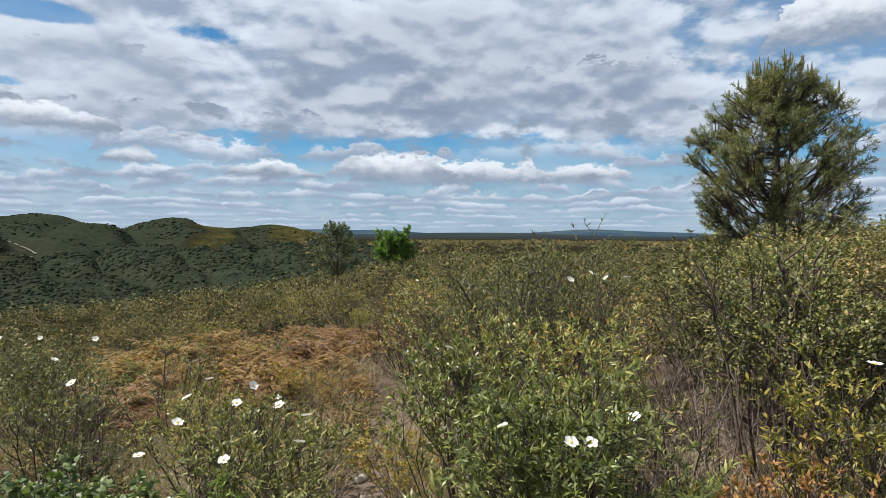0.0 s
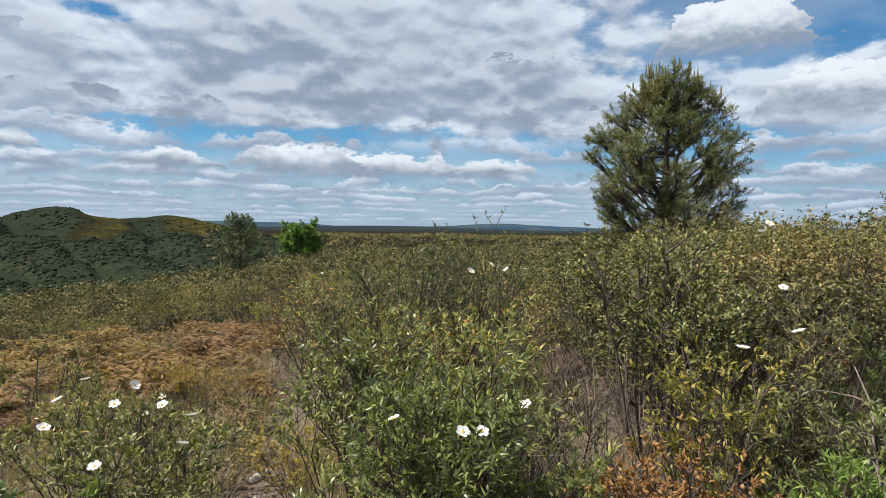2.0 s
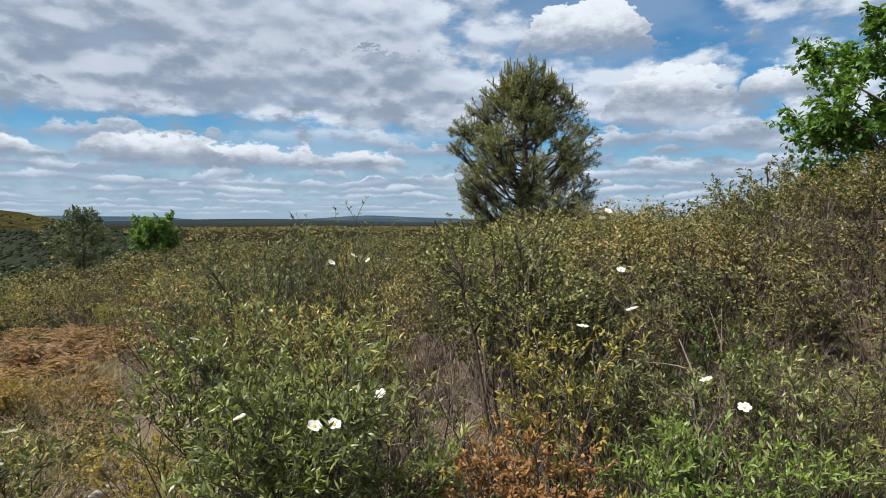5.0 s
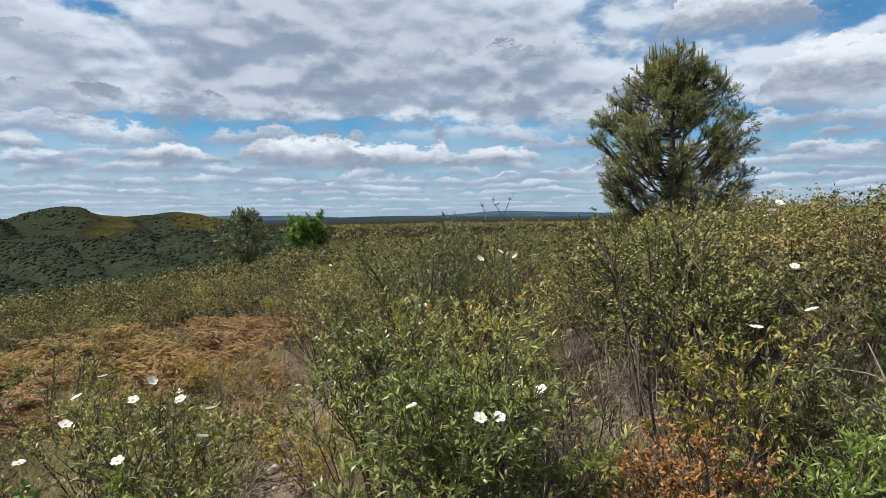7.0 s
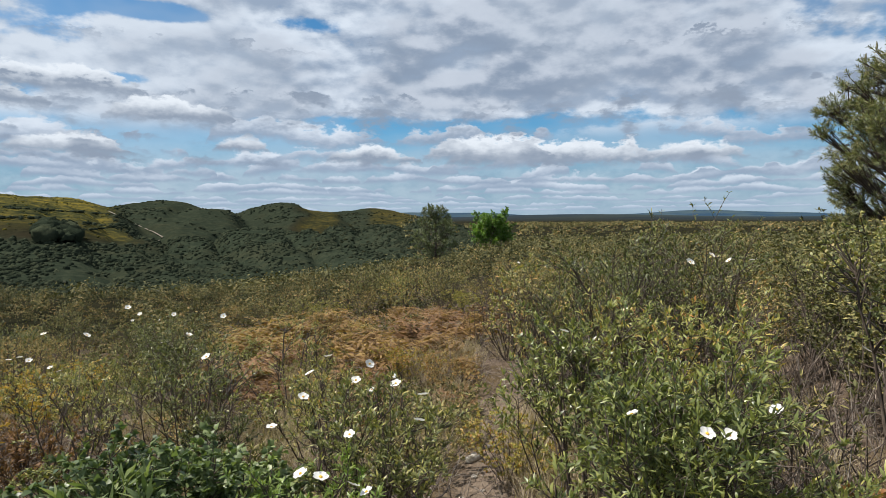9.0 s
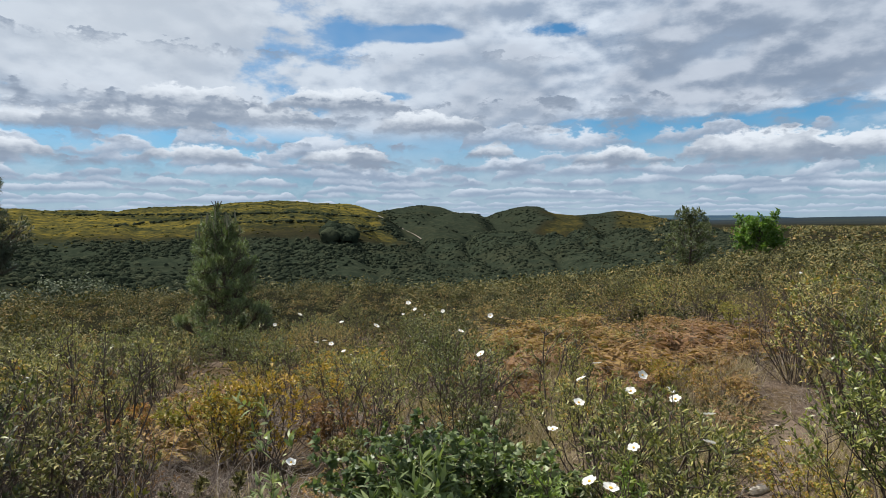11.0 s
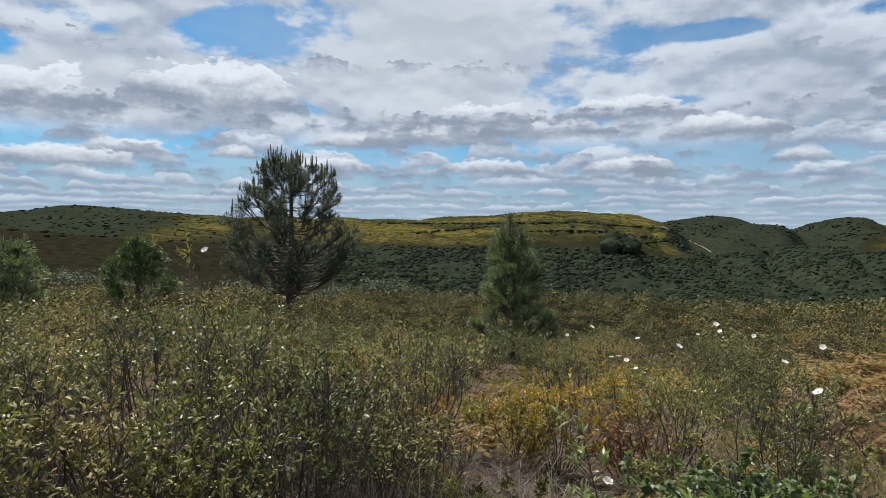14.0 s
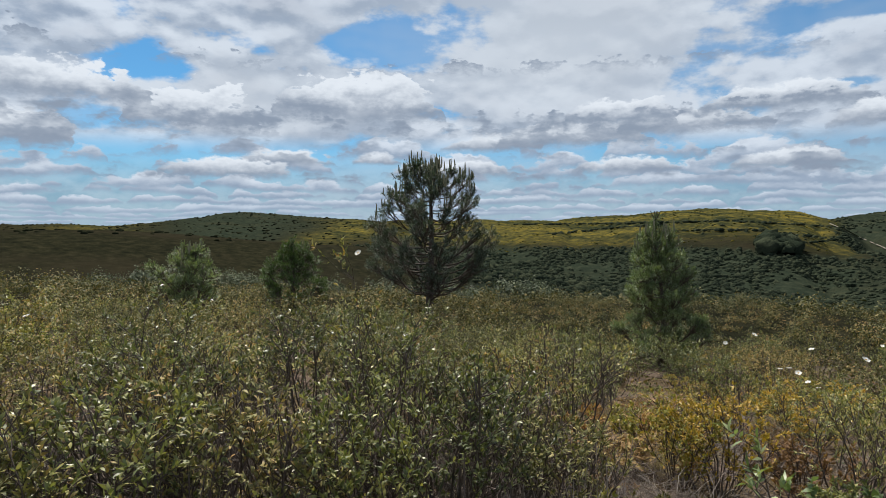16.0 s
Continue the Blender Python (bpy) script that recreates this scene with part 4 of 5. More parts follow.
def shrub(az, dist, h, rad, kind="cistus", seed=0, stems=14, twigs=9, per=9, label=CISTUS, bare=0.3, leaf_len=0.040, leaf_w=0.0098, name="shrub", stem_r=0.007, up=0.95):
    me = shrub_parts(seed or int(az * 31 + dist * 977) % 99991, h, rad, stems, twigs + 2, int(per * 1.6), leaf_len, leaf_w, bare, stem_r, kind, dist < 3.45, up, apart=True)
    ob = thing(name, az, dist, label, "shrub")
    for stem in me[0]:
        part("stem", stem, ob)
    part("foliage", me[1], ob)
    return ob


NEAR = {}
# the clump right of the path
NEAR["front"] = shrub(44.5, 2.4, 1.06, 0.44, kind="tender", stems=24, twigs=12, per=13, bare=0.30, leaf_len=0.041, leaf_w=0.0095)
NEAR["front2"] = shrub(49, 2.6, 1.06, 0.48, kind="tender", stems=22, twigs=12, per=13, bare=0.30, leaf_len=0.041, leaf_w=0.0095)
NEAR["pale"] = shrub(38.0, 3.3, 1.10, 0.40, kind="tender", stems=22, twigs=11, per=12, leaf_len=0.041, leaf_w=0.0100)
NEAR["behind"] = shrub(41, 4.5, 1.52, 0.60, stems=26, twigs=11, per=12)
NEAR["behind2"] = shrub(47, 5.2, 1.55, 0.70, kind="cistus", stems=22, twigs=10, per=9)
NEAR["behind3"] = shrub(36, 5.3, 1.22, 0.55, stems=16, twigs=10, per=8, kind="olive")
shrub(53, 3.4, 0.85, 0.40, kind="olive", stems=12, twigs=8, per=8)
shrub(45, 3.6, 1.2, 0.5, kind="tender", stems=22, twigs=11, per=12)
# the shrub with a fan of dark bare stems
NEAR["stems"] = shrub(62.3, 4.1, 1.50, 0.48, stems=15, twigs=18, per=19, bare=0.50, stem_r=0.013, kind="mixed", leaf_len=0.031, leaf_w=0.017, label="tall shrub, fan of bare dark stems under a leafy top")
NEAR["orange"] = shrub(69.0, 3.0, 1.12, 0.30, kind="yellow", stems=14, twigs=9, per=8, bare=0.35, leaf_len=0.036, leaf_w=0.011, label="thin rock-rose shrub with yellowing leaves")
shrub(57.5, 2.7, 0.62, 0.26, kind="mixed", stems=14, twigs=9, per=9, bare=0.2)
NEAR["right"] = shrub(75.5, 2.7, 0.78, 0.30, kind="bright", stems=14, twigs=9, per=9)
NEAR["right2"] = shrub(80.5, 2.8, 0.85, 0.32, kind="bright", stems=14, twigs=7, per=7)
shrub(66.0, 2.6, 0.80, 0.29, kind="orange", stems=18, twigs=11, per=11, bare=0.15, leaf_len=0.027, leaf_w=0.013, label="low shrub with withered orange-red leaves")
for az, dist, h, rad, kind in ((84.5, 2.9, 0.75, 0.32, "bright"), (72.0, 2.5, 0.52, 0.26, "yellow"), (78.0, 2.45, 0.48, 0.24, "tender"), (87.5, 3.3, 0.8, 0.36, "tender"),
                               (74.0, 3.5, 0.85, 0.40, "mixed"), (78.5, 3.7, 0.85, 0.40, "cistus"), (83.0, 3.7, 0.90, 0.42, "mixed"), (70.5, 3.6, 0.80, 0.35, "olive"), (88.0, 3.9, 0.85, 0.40, "cistus")):
    shrub(az, dist, h, rad, kind=kind, stems=14, twigs=9, per=9, bare=0.25)
shrub(57, 2.4, 0.42, 0.26, stems=10, twigs=8, per=8, kind="yellow")
shrub(72, 4.2, 1.2, 0.45, stems=14, twigs=9, per=8, kind="olive")
shrub(79, 4.6, 0.80, 0.45, stems=14, twigs=9, per=8, kind="bright")
shrub(90, 4.9, 1.0, 0.6, stems=16, twigs=9, per=8, kind="olive")
# the flowering clump left of the path
NEAR["bloom"] = shrub(18.2, 3.2, 0.95, 0.38, stems=24, twigs=10, per=10)
NEAR["bloom2"] = shrub(13.5, 4.4, 0.80, 0.40, stems=14, twigs=9, per=9)
NEAR["bloom3"] = shrub(12.5, 2.65, 0.74, 0.36, stems=14, twigs=9, per=9, kind="bright")
shrub(17.5, 2.35, 0.52, 0.22, stems=12, twigs=9, per=9, kind="bright")
shrub(6.0, 3.7, 0.58, 0.42, kind="olive", stems=14, twigs=9, per=9)
# brambles at the foot of the view
BRAMBLE = "low mound of dark green bramble with toothed leaves"
for az, dist, h, rad in ((-4, 3.15, 0.90, 0.44), (2.0, 3.2, 0.82, 0.38), (-9, 2.9, 0.52, 0.36), (7.5, 2.6, 0.50, 0.32), (-1.5, 2.55, 0.62, 0.34), (6.5, 3.4, 0.58, 0.36)):
    shrub(az, dist, h, rad, kind="dark", stems=17, twigs=10, per=10, label=BRAMBLE, bare=0.15, leaf_len=0.042, leaf_w=0.03, name="bramble", up=0.35)
shrub(-3.5, 2.85, 0.78, 0.18, kind="dark", stems=6, twigs=6, per=9, leaf_len=0.11, leaf_w=0.022, label="upright dark rock-rose shoot with long hanging leaves")
NEAR["shoot"] = shrub(-16.6, 3.0, 1.05, 0.09, kind="dark", stems=3, twigs=5, per=6, bare=0.45, leaf_len=0.06, leaf_w=0.014, label="thin upright dark rock-rose shoot")
# broom and withered shrubs in the gap
for az, dist, h, rad, kind, words in ((-16.3, 5.4, 0.80, 0.46, "golden", "bushy broom turning golden yellow"), (-19.6, 5.6, 0.74, 0.40, "yellow", "small bushy yellow-green broom"), (-10.0, 5.6, 0.5, 0.4, "rust", "low shrub with withered russet leaves"),
                                      (-21.5, 6.2, 0.5, 0.45, "yellow", "low broom with yellowing shoots"), (-26.0, 3.6, 0.42, 0.4, "yellow", "low shrub with yellow leaves"), (-17.0, 3.4, 0.34, 0.34, "rust", "low withered rust-brown shrub"), (-24.5, 6.6, 0.36, 0.5, "orange", "low withered orange-brown shrub"), (-22.0, 4.0, 0.34, 0.4, "heath", "low shrub with brown-green leaves"), (-6.5, 4.6, 0.5, 0.4, "cistus", CISTUS)):
    shrub(az, dist, h, rad, kind=kind, stems=16, twigs=8, per=8, label=words, bare=0.15, leaf_len=0.042, leaf_w=0.016)
# sparse rock-rose beyond the brambles, and a grey twiggy shrub at the head of the path
for az, dist, h, rad in ((2.0, 5.6, 0.85, 0.38), (-4.5, 6.2, 0.9, 0.4), (-9.5, 7.0, 0.85, 0.42), (-1.0, 7.6, 0.8, 0.45), (4.0, 4.4, 0.62, 0.34), (-13.5, 8.2, 0.9, 0.45), (-27.0, 7.6, 1.05, 0.45), (-24.0, 8.8, 0.95, 0.4)):
    NEAR[az] = shrub(az, dist, h, rad, kind="cistus", stems=13, twigs=8, per=10, bare=0.2)
for az, dist, h, rad in ((-28.5, 5.2, 1.30, 0.46), (1.5, 4.7, 1.05, 0.42), (-31.5, 6.6, 1.2, 0.5), (-7.0, 5.2, 0.95, 0.36), (9.5, 6.0, 0.95, 0.45)):
    shrub(az, dist, h, rad, kind="cistus", stems=9, twigs=8, per=8, bare=0.35, stem_r=0.009, label="slender rock-rose shrub with few bare stems and thin foliage")
shrub(30.6, 7.4, 1.15, 0.6, kind="heath", stems=26, twigs=7, per=3, bare=0.35, label="grey twiggy shrub with few brown leaves")
# the stand of rock-rose left of the grassy gap
for az, dist, h, rad, kind in ((-30, 4.0, 0.85, 0.4, "olive"), (-35, 3.7, 1.08, 0.38, "olive"), (-40, 3.3, 1.20, 0.32, "cistus"), (-46.5, 3.5, 1.28, 0.34, "cistus"), (-49.5, 3.1, 1.02, 0.34, "cistus"),
                              (-55, 3.4, 1.05, 0.45, "olive"), (-60, 3.2, 1.16, 0.38, "olive"), (-66, 3.3, 1.18, 0.36, "cistus"), (-71, 3.0, 1.12, 0.42, "cistus"), (-76, 3.2, 1.0, 0.42, "olive"),
                              (-38, 4.8, 1.05, 0.5, "olive"), (-44, 4.9, 1.30, 0.4, "cistus"), (-51, 4.7, 1.34, 0.5, "cistus"), (-57, 4.9, 1.08, 0.5, "olive"), (-63, 4.8, 1.34, 0.5, "cistus"), (-69, 4.7, 1.1, 0.5, "olive")):
    NEAR[az] = shrub(az, dist, h, rad, kind=kind, stems=16, twigs=7, per=9, bare=0.52, stem_r=0.008, leaf_len=0.038, leaf_w=0.0125)
NEAR["stalk"] = shrub(-47.7, 4.57, 1.72, 0.14, stems=4, twigs=7, per=8, bare=0.4, label="tall thin rock-rose stalk bearing one white flower")


def flower_at(key, az, el, dist, seed):
    flower_on(NEAR[key], toward(az, el, dist) + Vector((0, 0, EYE_H)), seed)


for i, (key, az, el, dist) in enumerate((
("bloom2", 13.7, -12.6, 4.20), ("bloom", 12.1, -14.0, 3.80), ("bloom", 11.6, -16.0, 3.33), ("bloom", 16.3, -14.8, 3.59), ("bloom", 19.7, -14.5, 3.67), ("bloom", 20.0, -15.2, 3.50), ("bloom", 17.5, -13.4, 3.96), ("bloom", 22.6, -16.2, 3.30), ("bloom", 22.3, -18.4, 2.92), ("bloom3", 8.9, -18.3, 2.92), ("bloom3", 15.9, -19.4, 2.77), ("bloom3", 11.6, -22.3, 2.42), ("bloom3", 13.4, -22.7, 2.39), ("bloom3", 16.4, -23.5, 2.38), ("bloom3", 17.6, -24.1, 2.38),
                ("stalk", -47.7, -1.4, 4.57), ("shoot", -14.9, -20.3, 3.0), ("right2", 82.5, -14.6, 2.75))):
    flower_at(key, az, el, dist, 100 + i)
for i, (key, az, el, dist) in enumerate((
        ("front", 41.7, -17.1, 2.22), ("front2", 47.8, -18.0, 2.30), ("front2", 49.5, -17.9, 2.30), ("pale", 35.5, -10.4, 3.48), ("front2", 52.9, -15.5, 2.55), ("orange", 69.8, -9.4, 2.90), ("right", 73.3, -7.8, 3.39), ("right2", 79.7, -12.9, 2.80), ("behind2", 47.7, -3.4, 5.12), ("behind2", 49.0, -3.8, 5.12), ("behind2", 50.8, -3.7, 5.13), ("behind", 46.0, -4.0, 4.61), ("stems", 70.2, -0.1, 4.18), ("stems", 70.7, 0.5, 4.18), ("stems", 71.8, -4.5, 4.19), ("stems", 58.7, -10.2, 3.85))):
    flower_at(key, az, el, dist, 200 + i)
for i, (key, az, el, dist) in enumerate(((2.0, 4.5, -8.6, 5.7), (2.0, 1.7, -10.0, 5.4), (-4.5, -3.0, -7.4, 6.2), (-4.5, -6.0, -9.4, 6.0), (-9.5, -10.6, -10.6, 6.9), (-9.5, -11.3, -10.7, 6.8), (-9.5, -10.0, -10.9, 6.8), (-9.5, -9.0, -9.0, 7.0), (-13.5, -12.6, -8.2, 8.1), (4.0, 3.2, -12.0, 4.3),
                                         (-1.0, -2.2, -8.0, 7.5), (-1.0, 0.4, -8.2, 7.6), (-13.5, -14.8, -9.0, 8.0))):
    flower_at(key, az, el, dist, 300 + i)

# ---- the open scrub: plants built once each and set out in their dozens ----


def model(name, label, category, group, parts, tag="foliage"):
    ob = new(name)
    tagged(ob, label, category, group)
    part("branchwork", parts[0], ob)
    part(tag, parts[1], ob)
    return ob


MODELS = {
    "tall": [model("shrub", "rock-rose shrub with olive-green leaves", "shrub", "rock-rose scrub", shrub_parts(200 + i, 1.0, 0.48, 18, 11, 15, 0.034, 0.0135, 0.30, 0.007, k, False, 0.9)) for i, k in enumerate(("cistus", "olive", "olive", "cistus", "olive"))],
    "low": [model("shrub", "low heathy shrub with small leaves", "shrub", "low heath", shrub_parts(220 + i, 1.0, 0.85, 20, 10, 16, 0.048, 0.020, 0.15, 0.008, k, False, 0.4)) for i, k in enumerate(("heath", "cistus", "olive", "yellow", "rust", "golden", "orange"))],
    "fern": [model("fern", "clump of dry orange-brown bracken", "fern", "bracken patch", frond_parts(240 + i, 1.0, 0.8, 26, k), "fronds") for i, k in enumerate(("fern", "rust", "fern"))],
}


def tuft_model(i):
    ob = new("grass_tuft")
    tagged(ob, "tuft of bleached dry grass", "grass", "dry grass")
    part("blade_tuft", grass_mesh(280 + i, 300, 0.32, 0.26, wide=0.0045), ob)
    return ob


def thicket_model(i):
    ob = new("thicket")
    tagged(ob, "thicket of thin bare purplish-brown stems", "thicket", "bare-stemmed thicket")
    part("twig_tangle", dead_mesh(300 + i, 48, 0.85, 0.42, 2.6, 0.0042, DEAD if i == 1 else BARK), ob)
    return ob


def twig_model(i):
    ob = new("brushwood")
    tagged(ob, "tangle of bare grey dead twigs", "brushwood", "dead brushwood")
    part("twig_tangle", dead_mesh(290 + i, 46, 0.42, 0.35, 0.35 if i else 0.9), ob)
    return ob


MODELS["grass"] = [tuft_model(i) for i in range(3)]
MODELS["thicket"] = [thicket_model(i) for i in range(3)]
MODELS["twigs"] = [twig_model(i) for i in range(2)]
USED = set()


def set_out(kind, az, dist, size, rng, pick=None, wide=1.0):
    pool = MODELS[kind]
    src = pool[rng.randrange(len(pool))] if pick is None else pool[pick]
    s = (size * wide * rng.uniform(0.9, 1.15), size * wide * rng.uniform(0.9, 1.15), size)
    m = Matrix.Translation(on_ground(az, dist)) @ Matrix.Rotation(rng.uniform(0, 6.28), 4, "Z")
    if src.name not in USED:
        USED.add(src.name)
        ob = src
        ob.matrix_basis = m @ Matrix.Diagonal((*s, 1))
    else:
        ob = copy_thing(src, m)
        ob.scale = s
    return ob


def spread(rng, r0, r1, a0, a1, gap, taken, tries):
    """Places at least gap apart, gap growing slowly with distance."""
    out = []
    for _ in range(tries):
        az = rng.uniform(a0, a1)
        r = math.sqrt(rng.uniform(r0 * r0, r1 * r1))
        x, y = math.sin(radians(az)) * r, math.cos(radians(az)) * r
        g = gap * (0.75 + 0.025 * r)
        if all((x - u) ** 2 + (y - v) ** 2 > g * g for u, v in taken):
            taken.append((x, y))
            out.append((az, r))
    return out


rng = random.Random(41)
taken = [(o.location.x, o.location.y) for o in scene.objects if o.parent is None and o.get("category") in ("shrub", "tree")]

near_by = list(taken)


def on_path(az, r):
    return r < 7.5 and abs(az - (23.8 + 0.75 * r)) < 5.2 - 0.35 * r


# bracken
for az, r in spread(rng, 5.2, 11.5, 4, 27, 0.60, taken, 500):
    if rng.random() < 0.24:
        set_out("low", az, r, rng.uniform(0.35, 0.62), rng, rng.choice((1, 2, 3, 0)))
        continue
    set_out("fern", az, r, rng.choice((0.34, 0.44, 0.55, 0.68)) * (0.8 + 0.02 * r), rng, wide=1.05)
for az, r in spread(rng, 5.4, 9.0, -30, -19, 0.5, taken, 60):
    set_out("fern", az, r, rng.uniform(0.30, 0.45), rng, wide=1.1)
for az, r in spread(rng, 3.3, 5.8, -33, -17, 0.40, [], 70):
    set_out("twigs", az, r, rng.uniform(0.7, 1.1), rng)
for az, r in spread(rng, 3.4, 8.5, -28, 4, 1.0, taken, 60):
    set_out("fern", az, r, rng.uniform(0.30, 0.42), rng, wide=1.1)
# scrub
for az, r in spread(rng, 3.4, 13.5, -80, 96, 0.74, taken, 2600):
    if on_path(az, r):
        continue
    if az > 58:
        if r > 4.6:
            set_out("tall", az, r, rng.uniform(0.85, 1.15) * (1.0 if az < 73 else 0.84), rng, rng.choice((0, 1, 2, 3, 4)), wide=1.3)
    elif az > 31:
        if r < 5.8 and rng.random() < 0.7:
            continue
        set_out("tall", az, r, rng.uniform(1.0, 1.3) if r < 9 else rng.uniform(0.85, 1.15), rng, wide=1.1)
    elif az > -30:
        if -22.5 < az < -13 and r < 7.6:
            continue
        h = rng.uniform(0.36, 0.58) + 0.012 * r
        if rng.random() < 0.42 and r > 4.5:
            set_out("tall", az, r, h * 1.5, rng, rng.choice((0, 1, 2, 3, 4)))
        else:
            set_out("low", az, r, h, rng, rng.choice((0, 0, 1, 1, 2, 3, 4, 5)), wide=1.1)
    else:
        if r < 6.0:
            continue
        h = rng.uniform(0.75, 1.1)
        if rng.random() < 0.8:
            set_out("tall", az, r, h, rng, wide=1.05)
        else:
            set_out("low", az, r, h, rng, rng.randrange(4), wide=1.05)
# scattered flowers on the standing shrubs
lit = [o for o in scene.objects if o.parent is None and o.get("group") in ("rock-rose scrub", "low heath")]
for o in lit:
    p = o.matrix_basis.translation
    r, az = math.hypot(p.x, p.y), math.degrees(math.atan2(p.x, p.y))
    many = 0.25 if -24 < az < 8 and r < 11 else 0.10 if az > -26 else 0.05
    if rng.random() < many:
        for _ in range(rng.randint(1, 3)):
            a, q = rng.uniform(0, 6.28), rng.uniform(0.1, 0.38)
            flower_on(o, o.matrix_basis @ Vector((math.cos(a) * q, math.sin(a) * q, rng.uniform(0.8, 1.0))), rng.randrange(9999))
# low mixed growth in the gap
for az, r in spread(rng, 3.0, 10.5, -31, 24, 0.52, list(near_by), 420):
    if r > 5.0 and az > 5 or on_path(az, r) or (-21.5 < az < -14 and 3.6 < r < 6.5):
        continue
    set_out("low", az, r, rng.uniform(0.22, 0.46), rng, rng.choice((0, 0, 1, 1, 2, 3, 3, 4, 4, 6) if az < 6 else (0, 1, 1, 2, 2, 3, 3, 4)), wide=1.15)
# low growth filling the bank
for az, r in spread(rng, 3.6, 7.5, 56, 96, 0.50, list(near_by), 160):
    set_out("low", az, r, rng.uniform(0.40, 0.68), rng, rng.choice((0, 1, 1, 2, 2, 4)), wide=1.1)
# bare stems under the rock-rose stand
for az, r in spread(rng, 2.4, 5.6, -80, -29, 0.36, [], 330):
    set_out("thicket", az, r, rng.uniform(0.75, 1.1), rng)
for az, r in spread(rng, 2.3, 3.2, -68, -27, 0.24, [], 120):
    set_out("thicket", az, r, rng.uniform(0.5, 0.8), rng)
for az, r in spread(rng, 3.2, 6.5, 50, 92, 0.75, [], 60):
    set_out("thicket", az, r, rng.uniform(0.8, 1.2), rng)
# bleached grass on the bare ground below the bank
for az, r in spread(rng, 2.3, 3.4, 71, 92, 0.20, [], 70):
    set_out("grass", az, r, rng.uniform(0.8, 1.25), rng)
# dry grass, dead twigs
for az, r in spread(rng, 2.4, 8.5, -78, 92, 0.30, [], 1900):
    if on_path(az, r) and rng.random() < 0.9 or (r > 5.5 and not -30 < az < 32):
        continue
    if -34 < az < 22 and r > 3.0 and rng.random() < 0.45:
        continue
    kind = "twigs" if rng.random() < (0.75 if az < 4 else 0.35) else "grass"
    set_out(kind, az, r, rng.uniform(0.55, 1.1), rng)

# ---- scrub and woods too far off to be counted ----


def crowns(name, label, places, sizes, skin, seed, flat=0.75, detail=2):
    """Far tree crowns in one mesh: lumpy domes, each with a broken outline of its own."""
    rng = np.random.default_rng(seed)
    bm = bmesh.new()
    bmesh.ops.create_icosphere(bm, subdivisions=detail, radius=1.0)
    unit_v = np.array([v.co[:] for v in bm.verts])
    unit_f = np.array([[v.index for v in f.verts] for f in bm.faces])
    bm.free()
    keep = unit_f[unit_v[unit_f].mean(1)[:, 2] > -0.35]
    n, k = len(places), len(unit_v)
    ph = rng.uniform(0, 6.28, (n, 4, 1))
    u = unit_v[None]
    bump = 1 + 0.20 * np.sin(u[:, :, 0] * 5 + ph[:, 0]) * np.sin(u[:, :, 1] * 5 + ph[:, 1]) + 0.16 * np.sin(u[:, :, 2] * 9 + u[:, :, 0] * 7 + ph[:, 2]) + 0.10 * rng.normal(size=(n, k))
    shape = np.stack([rng.uniform(0.8, 1.3, n), rng.uniform(0.8, 1.3, n), flat * rng.uniform(0.75, 1.25, n)], -1)
    v = places[:, None] + u * bump[..., None] * sizes[:, None, None] * shape[:, None]
    f = keep[None] + (np.arange(n) * k)[:, None, None]
    return tagged(new(name, mesh_from(name, v.reshape(-1, 3), f.reshape(-1, 3), [skin])), label, "woods", kind="stuff")



def clumps(name, label, places, sizes, per, leaf, leaf_size, seed, flat=0.8):
    """Many crowns in one mesh: each a shell of leaf sprays."""
    rng = np.random.default_rng(seed)
    n = len(places)
    d = unit(rng.normal(size=(n, per, 3)))
    d[:, :, 2] = np.abs(d[:, :, 2]) * 1.0 - 0.12
    rad = sizes[:, None, None] * rng.uniform(0.35, 1.08, (n, per, 1)) * (0.8 + 0.25 * np.sin(d[:, :, :1] * 5 + d[:, :, 1:2] * 4 + rng.uniform(0, 6, (n, 1, 1))))
    pos = places[:, None, :] + d * rad * np.array([1, 1, flat])
    way = np.cross(d, unit(rng.normal(size=(n, per, 3)))) + 0.25 * rng.normal(size=(n, per, 3))
    ln = np.repeat(sizes, per) * leaf_size
    v, f = leaves(rng, pos.reshape(-1, 3), way.reshape(-1, 3), ln, ln * 0.6, 0.12, 0.2, facing=d.reshape(-1, 3) + np.array([0, 0, 0.25]))
    return tagged(new(name, mesh_from(name, v, f, [LEAF[leaf]])), label, "scrub", kind="stuff")


def scatter(seed, n, r0, r1, a0, a1, power=0.5):
    g = np.random.default_rng(seed)
    r = (r0 ** (1 / power) + (r1 ** (1 / power) - r0 ** (1 / power)) * g.uniform(0, 1, n)) ** power
    a = np.radians(g.uniform(a0, a1, n))
    x, y = np.sin(a) * r, np.cos(a) * r
    return np.stack([x, y, height(x, y)], 1), g


